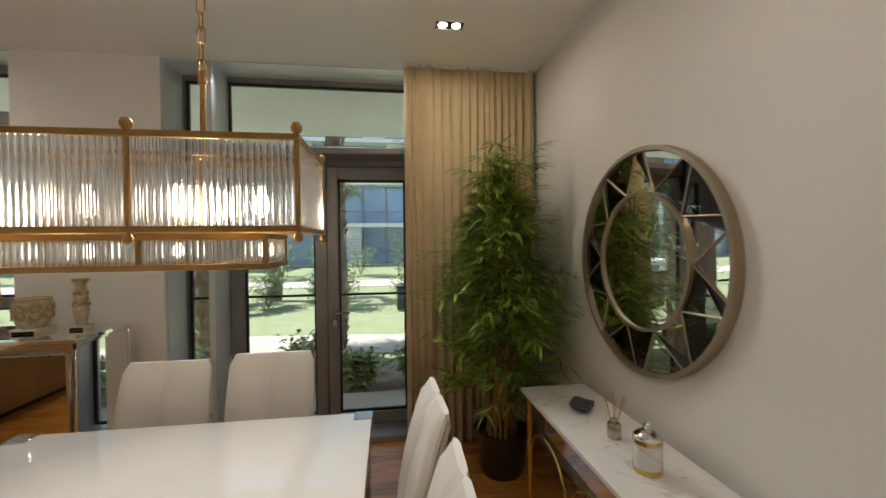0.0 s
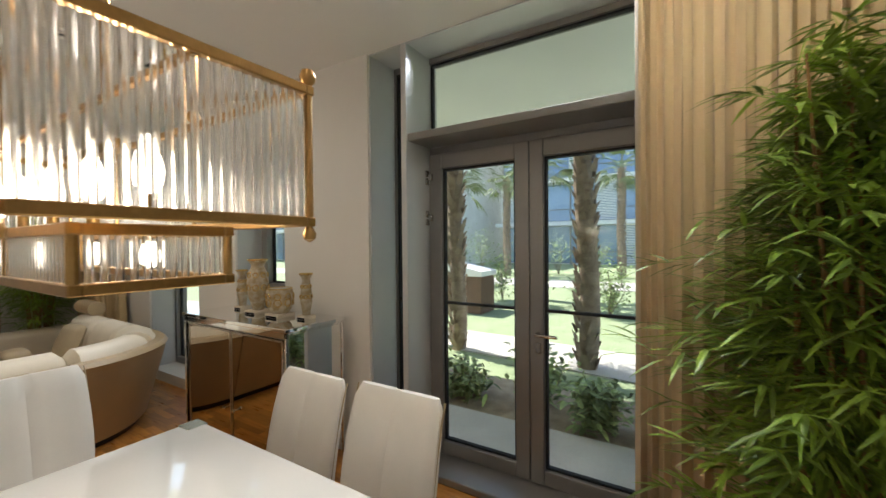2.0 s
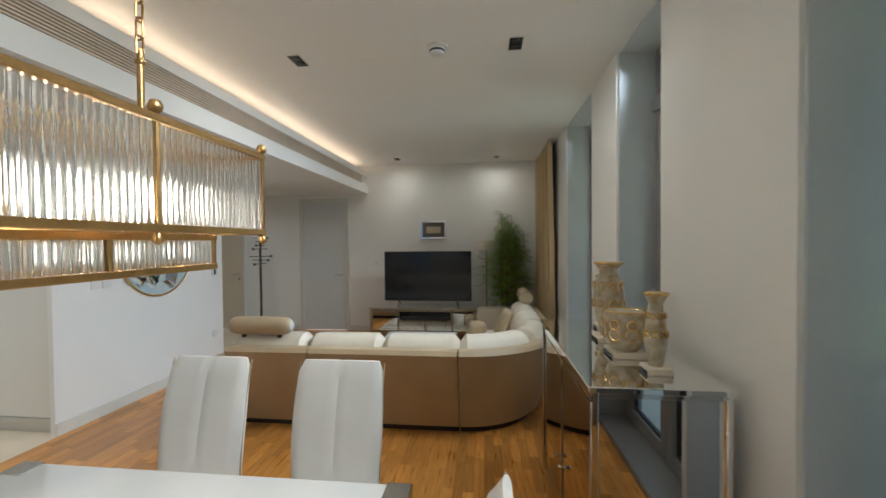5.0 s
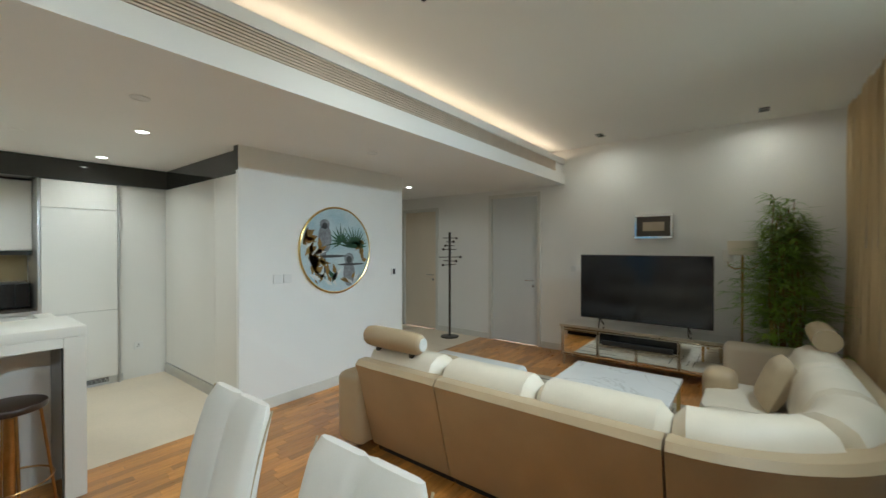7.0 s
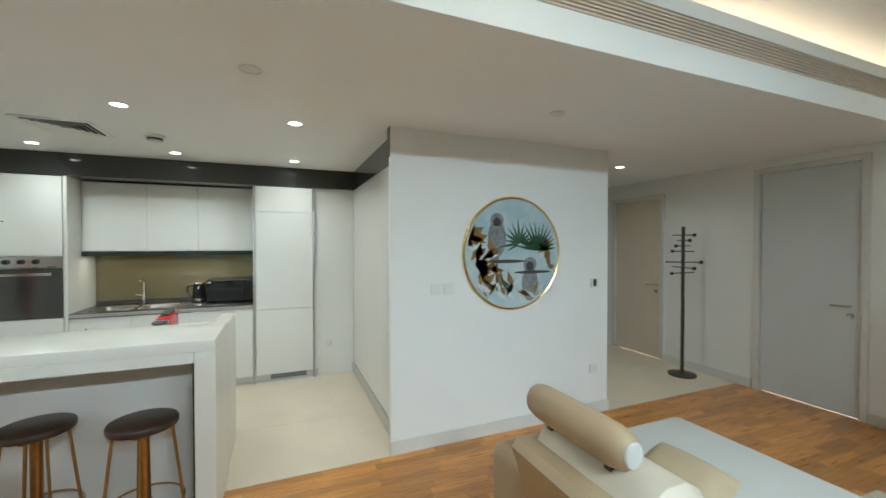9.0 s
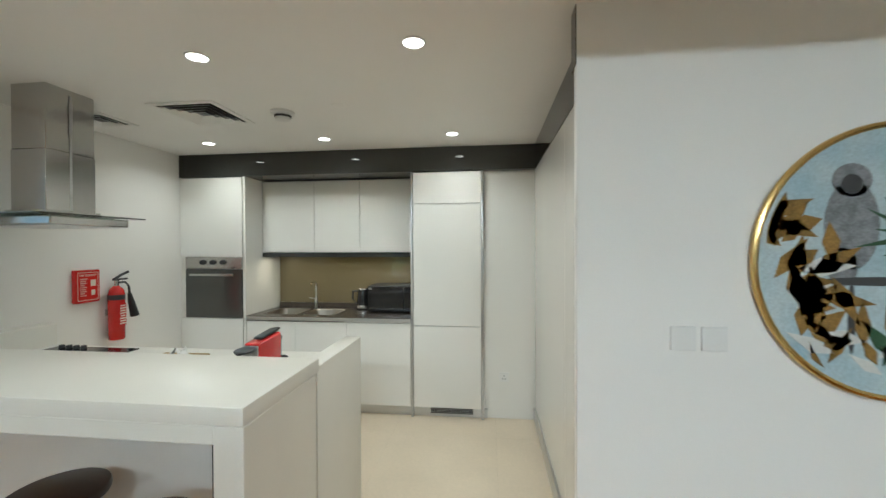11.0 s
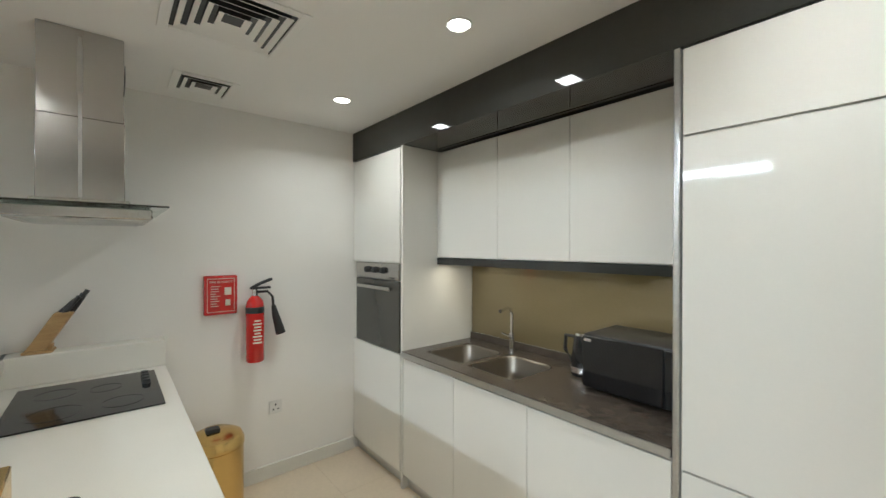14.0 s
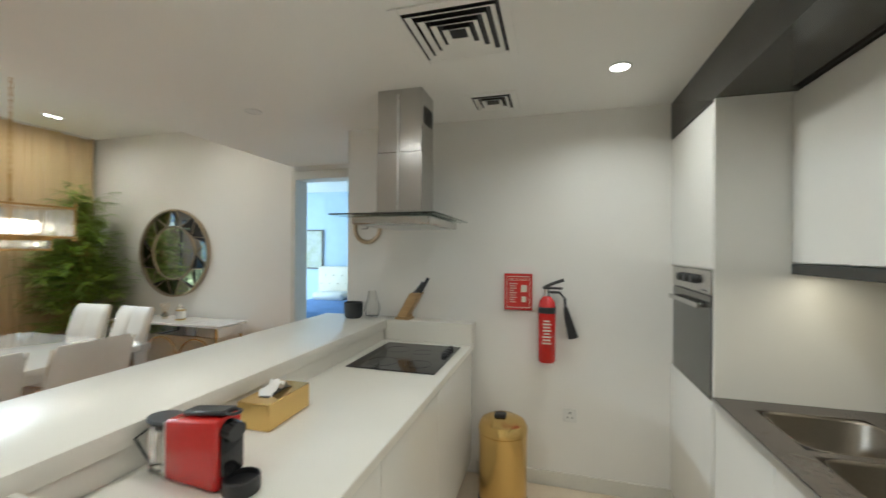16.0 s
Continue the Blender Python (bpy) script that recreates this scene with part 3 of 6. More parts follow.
def dining_chair(m):
    c = thing("dining_chair", "white leather high-backed dining chair with centre seam", "chair", m, "chairs round the dining table")
    part("seat", B(-0.22, 0.22, -0.24, 0.22, 0.4, 0.49, bev=0.03, seg=3), M_WHITELEATHER, c)
    bm = bmesh.new()
    rows = []
    for k in range(13):
        u = k / 12
        z = 0.43 + 0.57 * u
        lean = 0.2 + 0.09 * u * u + 0.03 * u
        th = 0.05 - 0.018 * u
        w = 0.215 + 0.012 * math.sin(u * math.pi)
        if k == 12:
            th, w = 0.012, w - 0.018
        row = []
        for i in range(17):
            x = -w + 2 * w * i / 16
            seam = 0.011 * math.exp(-(x / 0.012) ** 2) if u > 0.1 else 0
            edge = 1 - 0.6 * max(0, abs(x) / w - 0.86) / 0.14
            row.append((bm.verts.new((x, lean - th * edge + seam, z)), bm.verts.new((x, lean + th * edge - seam * 0.8, z))))
        rows.append(row)
    for a, b in zip(rows, rows[1:]):
        for i in range(16):
            bm.faces.new((a[i][0], a[i + 1][0], b[i + 1][0], b[i][0]))
            bm.faces.new((a[i][1], b[i][1], b[i + 1][1], a[i + 1][1]))
        bm.faces.new((a[0][0], b[0][0], b[0][1], a[0][1]))
        bm.faces.new((a[16][0], a[16][1], b[16][1], b[16][0]))
    for row in (rows[0], rows[-1]):
        for i in range(16):
            bm.faces.new((row[i][0], row[i][1], row[i + 1][1], row[i + 1][0]))
    part("backrest", bm, M_WHITELEATHER, c)
    part("piping", T([(-0.224, 0.2 + 0.09 * (k / 8) ** 2 + 0.03 * k / 8, 0.46 + 0.53 * k / 8) for k in range(9)], 0.004, 6), M_PILLOW, c, "grey edge piping")
    part("piping", T([(0.224, 0.2 + 0.09 * (k / 8) ** 2 + 0.03 * k / 8, 0.46 + 0.53 * k / 8) for k in range(9)], 0.004, 6), M_PILLOW, c, "grey edge piping")
    for x in (-0.19, 0.19):
        for y in (-0.2, 0.19):
            part("leg", T([(x, y, 0.41), (x * 1.05, y * 1.08, 0)], 0.014, 8), M_CHROME, c, "chrome leg")
    return c


TALL = Matrix.Diagonal((1, 1, 1.03, 1))
chair = dining_chair(pose(-0.73, 2.91, 0) @ TALL)
for x, y, a in ((-0.18, 2.88, 0), (-1.495, 1.71, 90), (-1.485, 2.435, 90), (0.33, 2.44, -88), (0.33, 1.9, -92), (-0.45, 1.05, 180), (-0.98, 1.1, 180)):
    copy_thing(chair, pose(x, y, 0, 0, 0, a) @ TALL)

# ---- console, mirror and bamboo by the east wall ----
console = thing("console_table", "white marble console table on gold arched frame", "console table", pose(1.46, 2.37, 0) @ Matrix.Diagonal((1, 1, 1.02, 1)))
part("top", B(-0.21, 0.2, -0.85, 0.83, 0.735, 0.76, bev=0.003), M_MARBLE, console)
part("apron", B(-0.18, 0.17, -0.8, 0.78, 0.62, 0.735, bev=0.003), M_MIRROR, console, "mirrored drawer apron")
for y in (-0.78, 0.76):
    for x in (-0.18, 0.17):
        part("leg", T([(x, y, 0), (x, y, 0.735)], 0.013, 8), M_GOLD, console)
for y in (-0.5, 0.0, 0.5):
    part("arch", T([(-0.185, y + 0.24 * math.cos(math.pi * k / 14), 0.36 + 0.24 * math.sin(math.pi * k / 14)) for k in range(15)], 0.009, 8), M_GOLD, console, "gold arch")
    part("arch", T([(-0.185, y - 0.24, 0.36), (-0.185, y - 0.24, 0.02)], 0.009, 8), M_GOLD, console, "gold upright")
part("arch", T([(-0.185, 0.74, 0.36), (-0.185, 0.74, 0.02)], 0.009, 8), M_GOLD, console, "gold upright")
part("stretcher", B(-0.19, 0.18, -0.8, 0.78, 0.01, 0.03, bev=0.003), M_GOLD, console)

bowl = lathe([(0.012, 0), (0.03, 0.004), (0.052, 0.018), (0.062, 0.036), (0.058, 0.038), (0.045, 0.02), (0.02, 0.01), (0.001, 0.008)], 24)
for v in bowl.verts:
    v.co.x *= 1.25
    v.co.z += 0.012 * math.sin(3 * v.co.x / 0.06) * (v.co.z / 0.04)
b_ob = whole("dish", bowl, M_SLATE, "small dark curved dish on the console table", "dish", "", True)
b_ob.matrix_world = pose(1.46, 2.84, 0.7757, 0, 0, 40)
dif = thing("reed_diffuser", "brown glass reed diffuser with pale sticks", "diffuser", pose(1.46, 2.54, 0.7757))
part("bottle", lathe([(0.03, 0), (0.031, 0.005), (0.031, 0.06), (0.026, 0.07), (0.014, 0.075), (0.014, 0.088)], 16), M_BRONZEMIRROR, dif)
for k in range(6):
    a = k * 1.05
    part("reed", T([(0.004 * math.cos(a), 0.004 * math.sin(a), 0.03), (0.045 * math.cos(a), 0.05 * math.sin(a), 0.19)], 0.0018, 5), M_WOODLIGHT, dif)
jar = thing("candle_jar", "white ceramic candle jar with gold bands and glass lid", "jar", pose(1.44, 2.28, 0.7757))
part("body", lathe([(0.05, 0), (0.052, 0.004), (0.052, 0.13), (0.048, 0.134)], 24), M_MARBLE, jar)
part("band", lathe([(0.0535, 0.004), (0.0535, 0.022)], 24), M_GOLD, jar, "gold band")
part("band", lathe([(0.0535, 0.112), (0.0535, 0.13)], 24), M_GOLD, jar, "gold band")
part("lid", lathe([(0.05, 0.134), (0.051, 0.142), (0.03, 0.158), (0.01, 0.162), (0.016, 0.172), (0.012, 0.184), (0.001, 0.187)], 24), M_MIRROR, jar, "domed glass lid")

mir = thing("wall_mirror", "round mirror with faceted mosaic border and champagne frame", "mirror", pose(1.72, 2.69, 1.562) @ Matrix.Scale(1.02, 4))


def disc(x0, x1, r0, r1, n=64):
    bm = bmesh.new()
    q = [[bm.verts.new((x, r * math.cos(a), r * math.sin(a))) for x, r in ((x0, r0), (x1, r0), (x1, r1), (x0, r1))] for a in (2 * math.pi * i / n for i in range(n))]
    for s, e in zip(q, q[1:] + q[:1]):
        for k in range(4):
            bm.faces.new((s[k], e[k], e[(k + 1) % 4], s[(k + 1) % 4]))
    return bm


part("frame", disc(-0.045, -0.002, 0.525, 0.545), M_CHAMP, mir, "champagne metal rim", False)
part("inner_ring", disc(-0.042, -0.01, 0.322, 0.336), M_CHAMP, mir, "champagne inner ring", False)
part("backing", disc(-0.012, -0.003, 0.002, 0.526), M_BLACKM, mir, "", False)
part("centre_glass", disc(-0.03, -0.013, 0.0005, 0.322), M_MIRROR, mir, "mirror glass", False)
rnd = random.Random(5)
N = 10
for i in range(N):
    a0, a1 = 2 * math.pi * i / N, 2 * math.pi * (i + 1) / N
    j0, j1 = rnd.uniform(-0.08, 0.08), rnd.uniform(-0.08, 0.08)
    am = (a0 + a1) / 2 + rnd.uniform(-0.08, 0.08)
    for kind, pts in ((0, ((0.338, a0), (0.338, a1), (0.523, am))), (1, ((0.523, am - 0.3), (0.523, am), (0.338, a0))), (2, ((0.523, am), (0.523, am + 0.3), (0.338, a1)))):
        if kind == 2:
            continue
        bm = bmesh.new()
        if kind == 0:
            loop = [(0.338, a0), (0.338, a1), (0.523, am)]
        else:
            pm = (a0 + a1) / 2 - 2 * math.pi / N
            loop = [(0.338, a0), (0.523, a0 + 0.26), (0.523, a0), (0.523, a0 - 0.26)]
        mid = Vector((0, sum(r * math.cos(a) for r, a in loop), sum(r * math.sin(a) for r, a in loop))) / len(loop)
        tilt = Vector((0, rnd.uniform(-0.03, 0.03), rnd.uniform(-0.03, 0.03)))
        top = []
        bot = []
        for r, a in loop:
            p = Vector((0, r * math.cos(a), r * math.sin(a)))
            p = mid + (p - mid) * 0.965
            top.append(bm.verts.new((-0.026 + (p - mid).dot(tilt), p.y, p.z)))
            bot.append(bm.verts.new((-0.012, p.y, p.z)))
        bm.faces.new(top)
        for k in range(len(top)):
            bm.faces.new((top[k], bot[k], bot[(k + 1) % len(top)], top[(k + 1) % len(top)]))
        part("facet", bm, (M_MIRROR, M_DARKMIRROR)[(i + kind) % 2], mir, "bevelled mirror facet", False)
    part("facet_strip", T([(-0.03, 0.338 * math.cos(a0), 0.338 * math.sin(a0)), (-0.03, 0.523 * math.cos(a0 + 0.26), 0.523 * math.sin(a0 + 0.26))], 0.004, 6), M_CHAMP, mir)
    part("facet_strip", T([(-0.03, 0.338 * math.cos(a0), 0.338 * math.sin(a0)), (-0.03, 0.523 * math.cos(a0 - 0.26), 0.523 * math.sin(a0 - 0.26))], 0.004, 6), M_CHAMP, mir)


def leaf(bm, p, d, length, width, droop):
    """One lance-shaped leaf, folded along its rib."""
    side = d.cross(Vector((0, 0, 1)))
    side = side.normalized() if side.length > 0.05 else Vector((1, 0, 0))
    last = None
    for u, w in ((0, 0.25), (0.3, 1.0), (0.65, 0.8), (1, 0.03)):
        c = p + d * (length * u) + Vector((0, 0, -droop * length * u * u))
        row = [bm.verts.new(c + side * (width * w * s) + Vector((0, 0, 0.25 * width * w * abs(s)))) for s in (-1, 0, 1)]
        if last:
            bm.faces.new((last[0], last[1], row[1], row[0])), bm.faces.new((last[1], last[2], row[2], row[1]))
        last = row


def bamboo(m, height, spread, seed, leaves, label, wall=9.0):
    rnd = random.Random(seed)
    b = thing("bamboo_plant", label, "plant", m)
    part("pot", lathe([(0.14, 0), (0.15, 0.02), (0.19, 0.3), (0.2, 0.32), (0.185, 0.32), (0.17, 0.27), (0.001, 0.27)], 28), M_POT, b, "dark glossy pot")
    part("soil", lathe([(0.001, 0.262), (0.17, 0.266), (0.168, 0.282), (0.001, 0.286)], 20), M_SOIL, b)
    crown = bmesh.new()
    for s in range(22):
        a = rnd.uniform(0, 6.28)
        top = Vector((spread * 0.42 * math.cos(a) * rnd.random(), spread * 0.42 * math.sin(a) * rnd.random(), height * rnd.uniform(0.72, 0.96)))
        base = Vector((0.1 * math.cos(a), 0.1 * math.sin(a), 0.25))
        mid = (base + top) / 2 + Vector((rnd.uniform(-0.06, 0.06), rnd.uniform(-0.06, 0.06), 0))
        pts = [base, (base + mid) / 2, mid, (mid + top) / 2, top]
        part("cane", T(pts, rnd.uniform(0.009, 0.015), 7, 0.004), M_CANE, b)
        for k in range(leaves // 22 // 8):
            u = 0.4 + 0.6 * rnd.random() ** 0.9 if rnd.random() < 0.84 else 0.16 + 0.3 * rnd.random()
            q = base.lerp(top, u)
            ang = rnd.uniform(0, 6.28)
            reach = spread * (0.15 + 0.95 * rnd.random() ** 1.3) * (0.4 + 0.75 * math.sin(math.pi * min(1, 0.12 + u * 0.88)) ** 1.3)
            tip = q + Vector((math.cos(ang) * reach, math.sin(ang) * reach, rnd.uniform(-0.06, 0.16)))
            tip.x = min(tip.x, wall)
            tube(crown, [q, q.lerp(tip, 0.5) + Vector((0, 0, 0.03)), tip], 0.0025, 3, 0.001)
            for _ in range(8):
                w = rnd.random()
                p = q.lerp(tip, 0.45 + 0.55 * w)
                an = ang + rnd.uniform(-1.0, 1.0)
                d = Vector((math.cos(an), math.sin(an), rnd.uniform(-0.35, 0.5))).normalized()
                L = rnd.uniform(0.1, 0.19)
                if p.x + d.x * L > wall:
                    d.x = -abs(d.x)
                leaf(crown, p, d, L, rnd.uniform(0.006, 0.0105), rnd.uniform(0.0, 0.35))
    part("crown", crown, M_LEAF, b, "dense narrow green leaves", False)
    return b


bamboo(pose(1.26, 3.66, 0), 2.42, 0.47, 3, 7400, "tall artificial bamboo plant in a dark pot before the curtain", 0.43)
bamboo(pose(-6.55, 3.54, 0), 2.25, 0.42, 8, 5200, "tall artificial bamboo plant in the living room corner")

# ---- mirrored sideboard with vases ----
side = thing("sideboard", "mirrored two-door sideboard with chrome edges", "sideboard", pose(-2.11, 3.845, 0) @ Matrix.Diagonal((1, 1, 1.01, 1)))
part("body", B(-0.66, 0.66, -0.23, 0.25, 0.12, 1.06, bev=0.002), M_MIRROR, side, "mirror-clad body")
part("top", B(-0.685, 0.685, -0.275, 0.27, 1.06, 1.088, bev=0.004), M_MIRROR, side, "mirror top")
for x0, x1, hx in ((-0.62, -0.005, -0.06), (0.005, 0.62, 0.06)):
    d = part("door", B(x0, x1, -0.248, -0.231, 0.15, 1.0, bev=0.004), M_BRONZEMIRROR, side, "bronze mirror door")
    part("handle", lathe([(0.004, 0), (0.006, 0.02), (0.014, 0.024), (0.014, 0.034), (0.002, 0.038)], 12), M_CHROME, d, "faceted glass knob").matrix_local = pose(hx, -0.248, 0.42, 90)
    part("trim", boxes((x0, x0 + 0.012, -0.252, -0.249, 0.15, 1.0), (x1 - 0.012, x1, -0.252, -0.249, 0.15, 1.0), (x0, x1, -0.252, -0.249, 0.988, 1.0)), M_PEWTER, d, "", False)
part("edge_trim", boxes((0.655, 0.672, -0.262, -0.232, 0, 1.06), (0.655, 0.672, 0.24, 0.262, 0, 1.06), (-0.672, -0.655, -0.262, -0.232, 0, 1.06), (-0.672, -0.655, 0.24, 0.262, 0, 1.06), (-0.672, 0.672, -0.262, -0.25, 1.02, 1.06), (0.66, 0.672, -0.232, 0.24, 1.04, 1.06), bev=0.003), M_CHROME, side, "chrome edge trim")


def vase(place, profile, label, base):
    v = thing("vase", label, "vase", pose(*place), "vases on the sideboard")
    part("body", lathe([(r, z + 0.03) for r, z in profile], 28), M_VASE, v)
    part("base", B(-base, base, -base, base, 0, 0.03, bev=0.004), M_CREAM, v)
    part("base_band", B(-base * 0.8, base * 0.8, -base - 0.006, base + 0.006, 0.001, 0.016, bev=0.003), M_BLACK, v, "black foot")
    top = profile[-1]
    part("rim", ring((0, 0, top[1] + 0.03), top[0] - 0.004, 0.006, "z", 28, 6), M_GOLD, v, "gold rim")
    big = max(profile)[0]
    for k in range(8):
        a = k * math.pi / 4
        for zz, rr in ((0.45, 0.9), (0.7, 0.75)):
            z = top[1] * zz
            r = np.interp(z, [q[1] for q in profile], [q[0] for q in profile])
            o = part("medallion", ring((0, 0, 0), big * 0.3 * rr, 0.004, "y", 14, 5), M_GOLD, v)
            o.matrix_local = pose((r + 0.001) * math.cos(a), (r + 0.001) * math.sin(a), z + 0.03, 0, 0, math.degrees(a) + 90)


tall = [(0.045, 0), (0.05, 0.03), (0.075, 0.12), (0.085, 0.22), (0.075, 0.3), (0.05, 0.35), (0.05, 0.37), (0.08, 0.41)]
vase((-2.18, 3.87, 1.0995), tall, "large gold and cream patterned vase", 0.075)
slim = [(0.03, 0), (0.032, 0.03), (0.045, 0.1), (0.04, 0.18), (0.03, 0.25), (0.028, 0.27), (0.05, 0.31)]
vase((-2.5, 3.93, 1.0995), slim, "slim gold and cream patterned vase", 0.05)
vase((-1.62, 3.9, 1.0995), slim, "slim gold and cream patterned vase", 0.05)
vase((-1.88, 3.86, 1.0995), [(0.06, 0), (0.085, 0.03), (0.1, 0.1), (0.1, 0.15), (0.095, 0.19)], "wide gold and cream patterned bowl vase", 0.08)

# ---- sofa ----
sofa = thing("sectional_sofa", "tan and cream leather sectional sofa with curved corner and chaise", "sofa", pose(-0.12, -0.03, 0) @ Matrix.Diagonal((1, 1, 0.965, 1)))


def sofa_line(s):
    """Point and outward direction at s metres along the sofa's outer line."""
    if s < 2.05:
        return Vector((-2.92, 0.92 + s, 0)), Vector((1, 0, 0))
    s2, R = s - 2.05, 0.95
    arc = R * math.pi / 2
    if s2 < arc:
        a = s2 / R
        return Vector((-2.92 - R + R * math.cos(a), 2.97 + R * math.sin(a), 0)), Vector((math.cos(a), math.sin(a), 0))
    return Vector((-2.92 - R - (s2 - arc), 2.97 + R, 0)), Vector((0, 1, 0))


def sweep(s0, s1, profile, n=10, pinch=0.0):
    """Profile of (inward, height) pairs carried along the sofa's line."""
    bm = bmesh.new()
    rows = []
    for i in range(n + 1):
        u = i / n
        p, o = sofa_line(s0 + (s1 - s0) * u)
        e = min(u, 1 - u) * n
        k = pinch * max(0, 1 - e) ** 2
        ci = sum(q[0] for q in profile) / len(profile)
        cz = sum(q[1] for q in profile) / len(profile)
        rows.append([bm.verts.new(p - o * (d + (ci - d) * k) + Vector((0, 0, z + (cz - z) * k))) for d, z in profile])
    m = len(profile)
    for a, b in zip(rows, rows[1:]):
        for j in range(m):
            bm.faces.new((a[j], b[j], b[(j + 1) % m], a[(j + 1) % m]))
    bm.faces.new(rows[0][::-1]), bm.faces.new(rows[-1])
    return bm


END = 2.05 + 0.95 * math.pi / 2 + 1.35
CUTS = (0.0, 0.76, 2.05, 2.05 + 0.95 * math.pi / 2, END)
for s0, s1 in zip(CUTS, CUTS[1:]):
    g = 0.006
    part("back_panel", sweep(s0 + g, s1 - g, [(0.2, 0.06), (0.18, 0.08), (0.02, 0.7), (0.0, 0.755), (0.03, 0.79), (0.1, 0.795), (0.2, 0.76), (0.3, 0.4), (0.34, 0.1)], 14), M_LEATHER, sofa, "tan leather outer back")
    part("plinth", sweep(s0 + g, s1 - g, [(0.24, 0.0), (0.24, 0.07), (0.9, 0.07), (0.9, 0.0)], 14), M_BLACKM, sofa, "", False)
    part("seat_base", sweep(s0 + g, s1 - g, [(0.3, 0.07), (0.3, 0.34), (0.93, 0.34), (0.95, 0.3), (0.95, 0.07)], 14), M_LEATHER, sofa)
for s0, s1 in ((0.0, 0.7), (0.7, 1.38), (1.38, 2.06), (2.06, 2.9), (2.9, 3.6), (3.6, 4.2), (4.2, END)):
    part("back_cushion", sweep(s0 + 0.004, s1 - 0.004, [(0.1, 0.79), (0.13, 0.845), (0.2, 0.88), (0.29, 0.88), (0.36, 0.84), (0.42, 0.72), (0.44, 0.55), (0.43, 0.45), (0.3, 0.45), (0.22, 0.7)], 12, 0.35), M_CREAM, sofa, "cream leather back cushion")
for s0, s1 in ((0.0, 0.72), (0.72, 1.4), (1.4, 2.08), (2.08, 2.75), (2.75, 3.5), (3.5, 4.2), (4.2, END)):
    part("seat_cushion", sweep(s0 + 0.004, s1 - 0.004, [(0.36, 0.34), (0.36, 0.44), (0.5, 0.465), (0.85, 0.46), (0.94, 0.43), (0.96, 0.37), (0.94, 0.34)], 12, 0.12), M_CREAM, sofa, "cream leather seat cushion")
part("side_panel", B(-3.3, -2.97, 0.62, 0.915, 0.06, 0.64, bev=0.07, seg=4), M_LEATHER, sofa, "rounded tan arm end")
part("chaise_seat", B(-4.53, -3.24, 0.53, 1.58, 0.32, 0.477, bev=0.06, seg=4), M_CHAISE, sofa, "pale grey chaise cushion")
part("chaise_base", B(-4.49, -3.26, 0.56, 1.55, 0.07, 0.33, bev=0.03, seg=2), M_LEATHER, sofa)
part("chaise_plinth", B(-4.42, -3.26, 0.62, 1.5, 0.0, 0.07), M_BLACKM, sofa)
part("arm", B(-6.35, -6.12, 3.05, 3.92, 0.06, 0.62, bev=0.08, seg=4), M_CREAM, sofa, "cream padded arm")
part("arm", B(-5.25, -4.97, 2.95, 3.2, 0.06, 0.6, bev=0.09, seg=4), M_LEATHER, sofa, "tan padded arm end")
part("headrest", lathe([(0.02, 0), (0.05, 0.006), (0.072, 0.03), (0.082, 0.08), (0.084, 0.29), (0.082, 0.5), (0.072, 0.55), (0.05, 0.574), (0.02, 0.58)], 24), M_LEATHER, sofa, "tan bolster headrest").matrix_local = pose(-3.06, 1.48, 0.965, 90, 0, 0) @ Matrix.Diagonal((0.85, 1, 1, 1))
part("headrest_end", lathe([(0.001, 0), (0.044, 0.001), (0.05, 0.006)], 24), M_CHAISE, sofa, "grey end cap").matrix_local = pose(-3.06, 1.486, 0.965, 90, 0, 0) @ Matrix.Diagonal((0.85, 1, 1, 1))
for y in (1.02, 1.36):
    part("bracket", B(-3.09, -3.06, y - 0.018, y + 0.018, 0.78, 0.93, bev=0.003), M_DARKMETAL, sofa, "dark metal headrest bracket")
part("headrest", T([(-4.95 - 0.45 * k / 6, 3.72, 0.96) for k in range(7)], 0.085, 16), M_LEATHER, sofa, "tan bolster headrest")


def cushion(place, turn, w, label):
    bm = bmesh.new()
    n = 10
    grid = {}
    for s in (0, 1):
        for i in range(n + 1):
            for j in range(n + 1):
                u, v = 2 * i / n - 1, 2 * j / n - 1
                h = 0.075 * (1 - u ** 4) ** 0.6 * (1 - v ** 4) ** 0.6 * (1 if s else -1)
                k = 1 - 0.06 * (u * u * v * v)
                key = (i, j) if abs(u) == 1 or abs(v) == 1 else (i, j, s)
                if key not in grid:
                    grid[key] = bm.verts.new((u * w * k, h, v * w * k))
        for i in range(n):
            for j in range(n):
                q = [grid.get((a, b), grid.get((a, b, s))) for a, b in ((i, j), (i + 1, j), (i + 1, j + 1), (i, j + 1))]
                bm.faces.new(q if s else q[::-1])
    o = whole("throw_pillow", bm, M_PILLOW, label, "pillow", "", True)
    o.matrix_world = pose(*place, *turn)


cushion((-4.87, 3.39, 0.62), (-22, 0, 8), 0.2, "beige fabric throw pillow on the sofa")
cushion((-3.68, 1.22, 0.57), (-62, 0, 90), 0.2, "beige fabric throw pillow on the chaise")

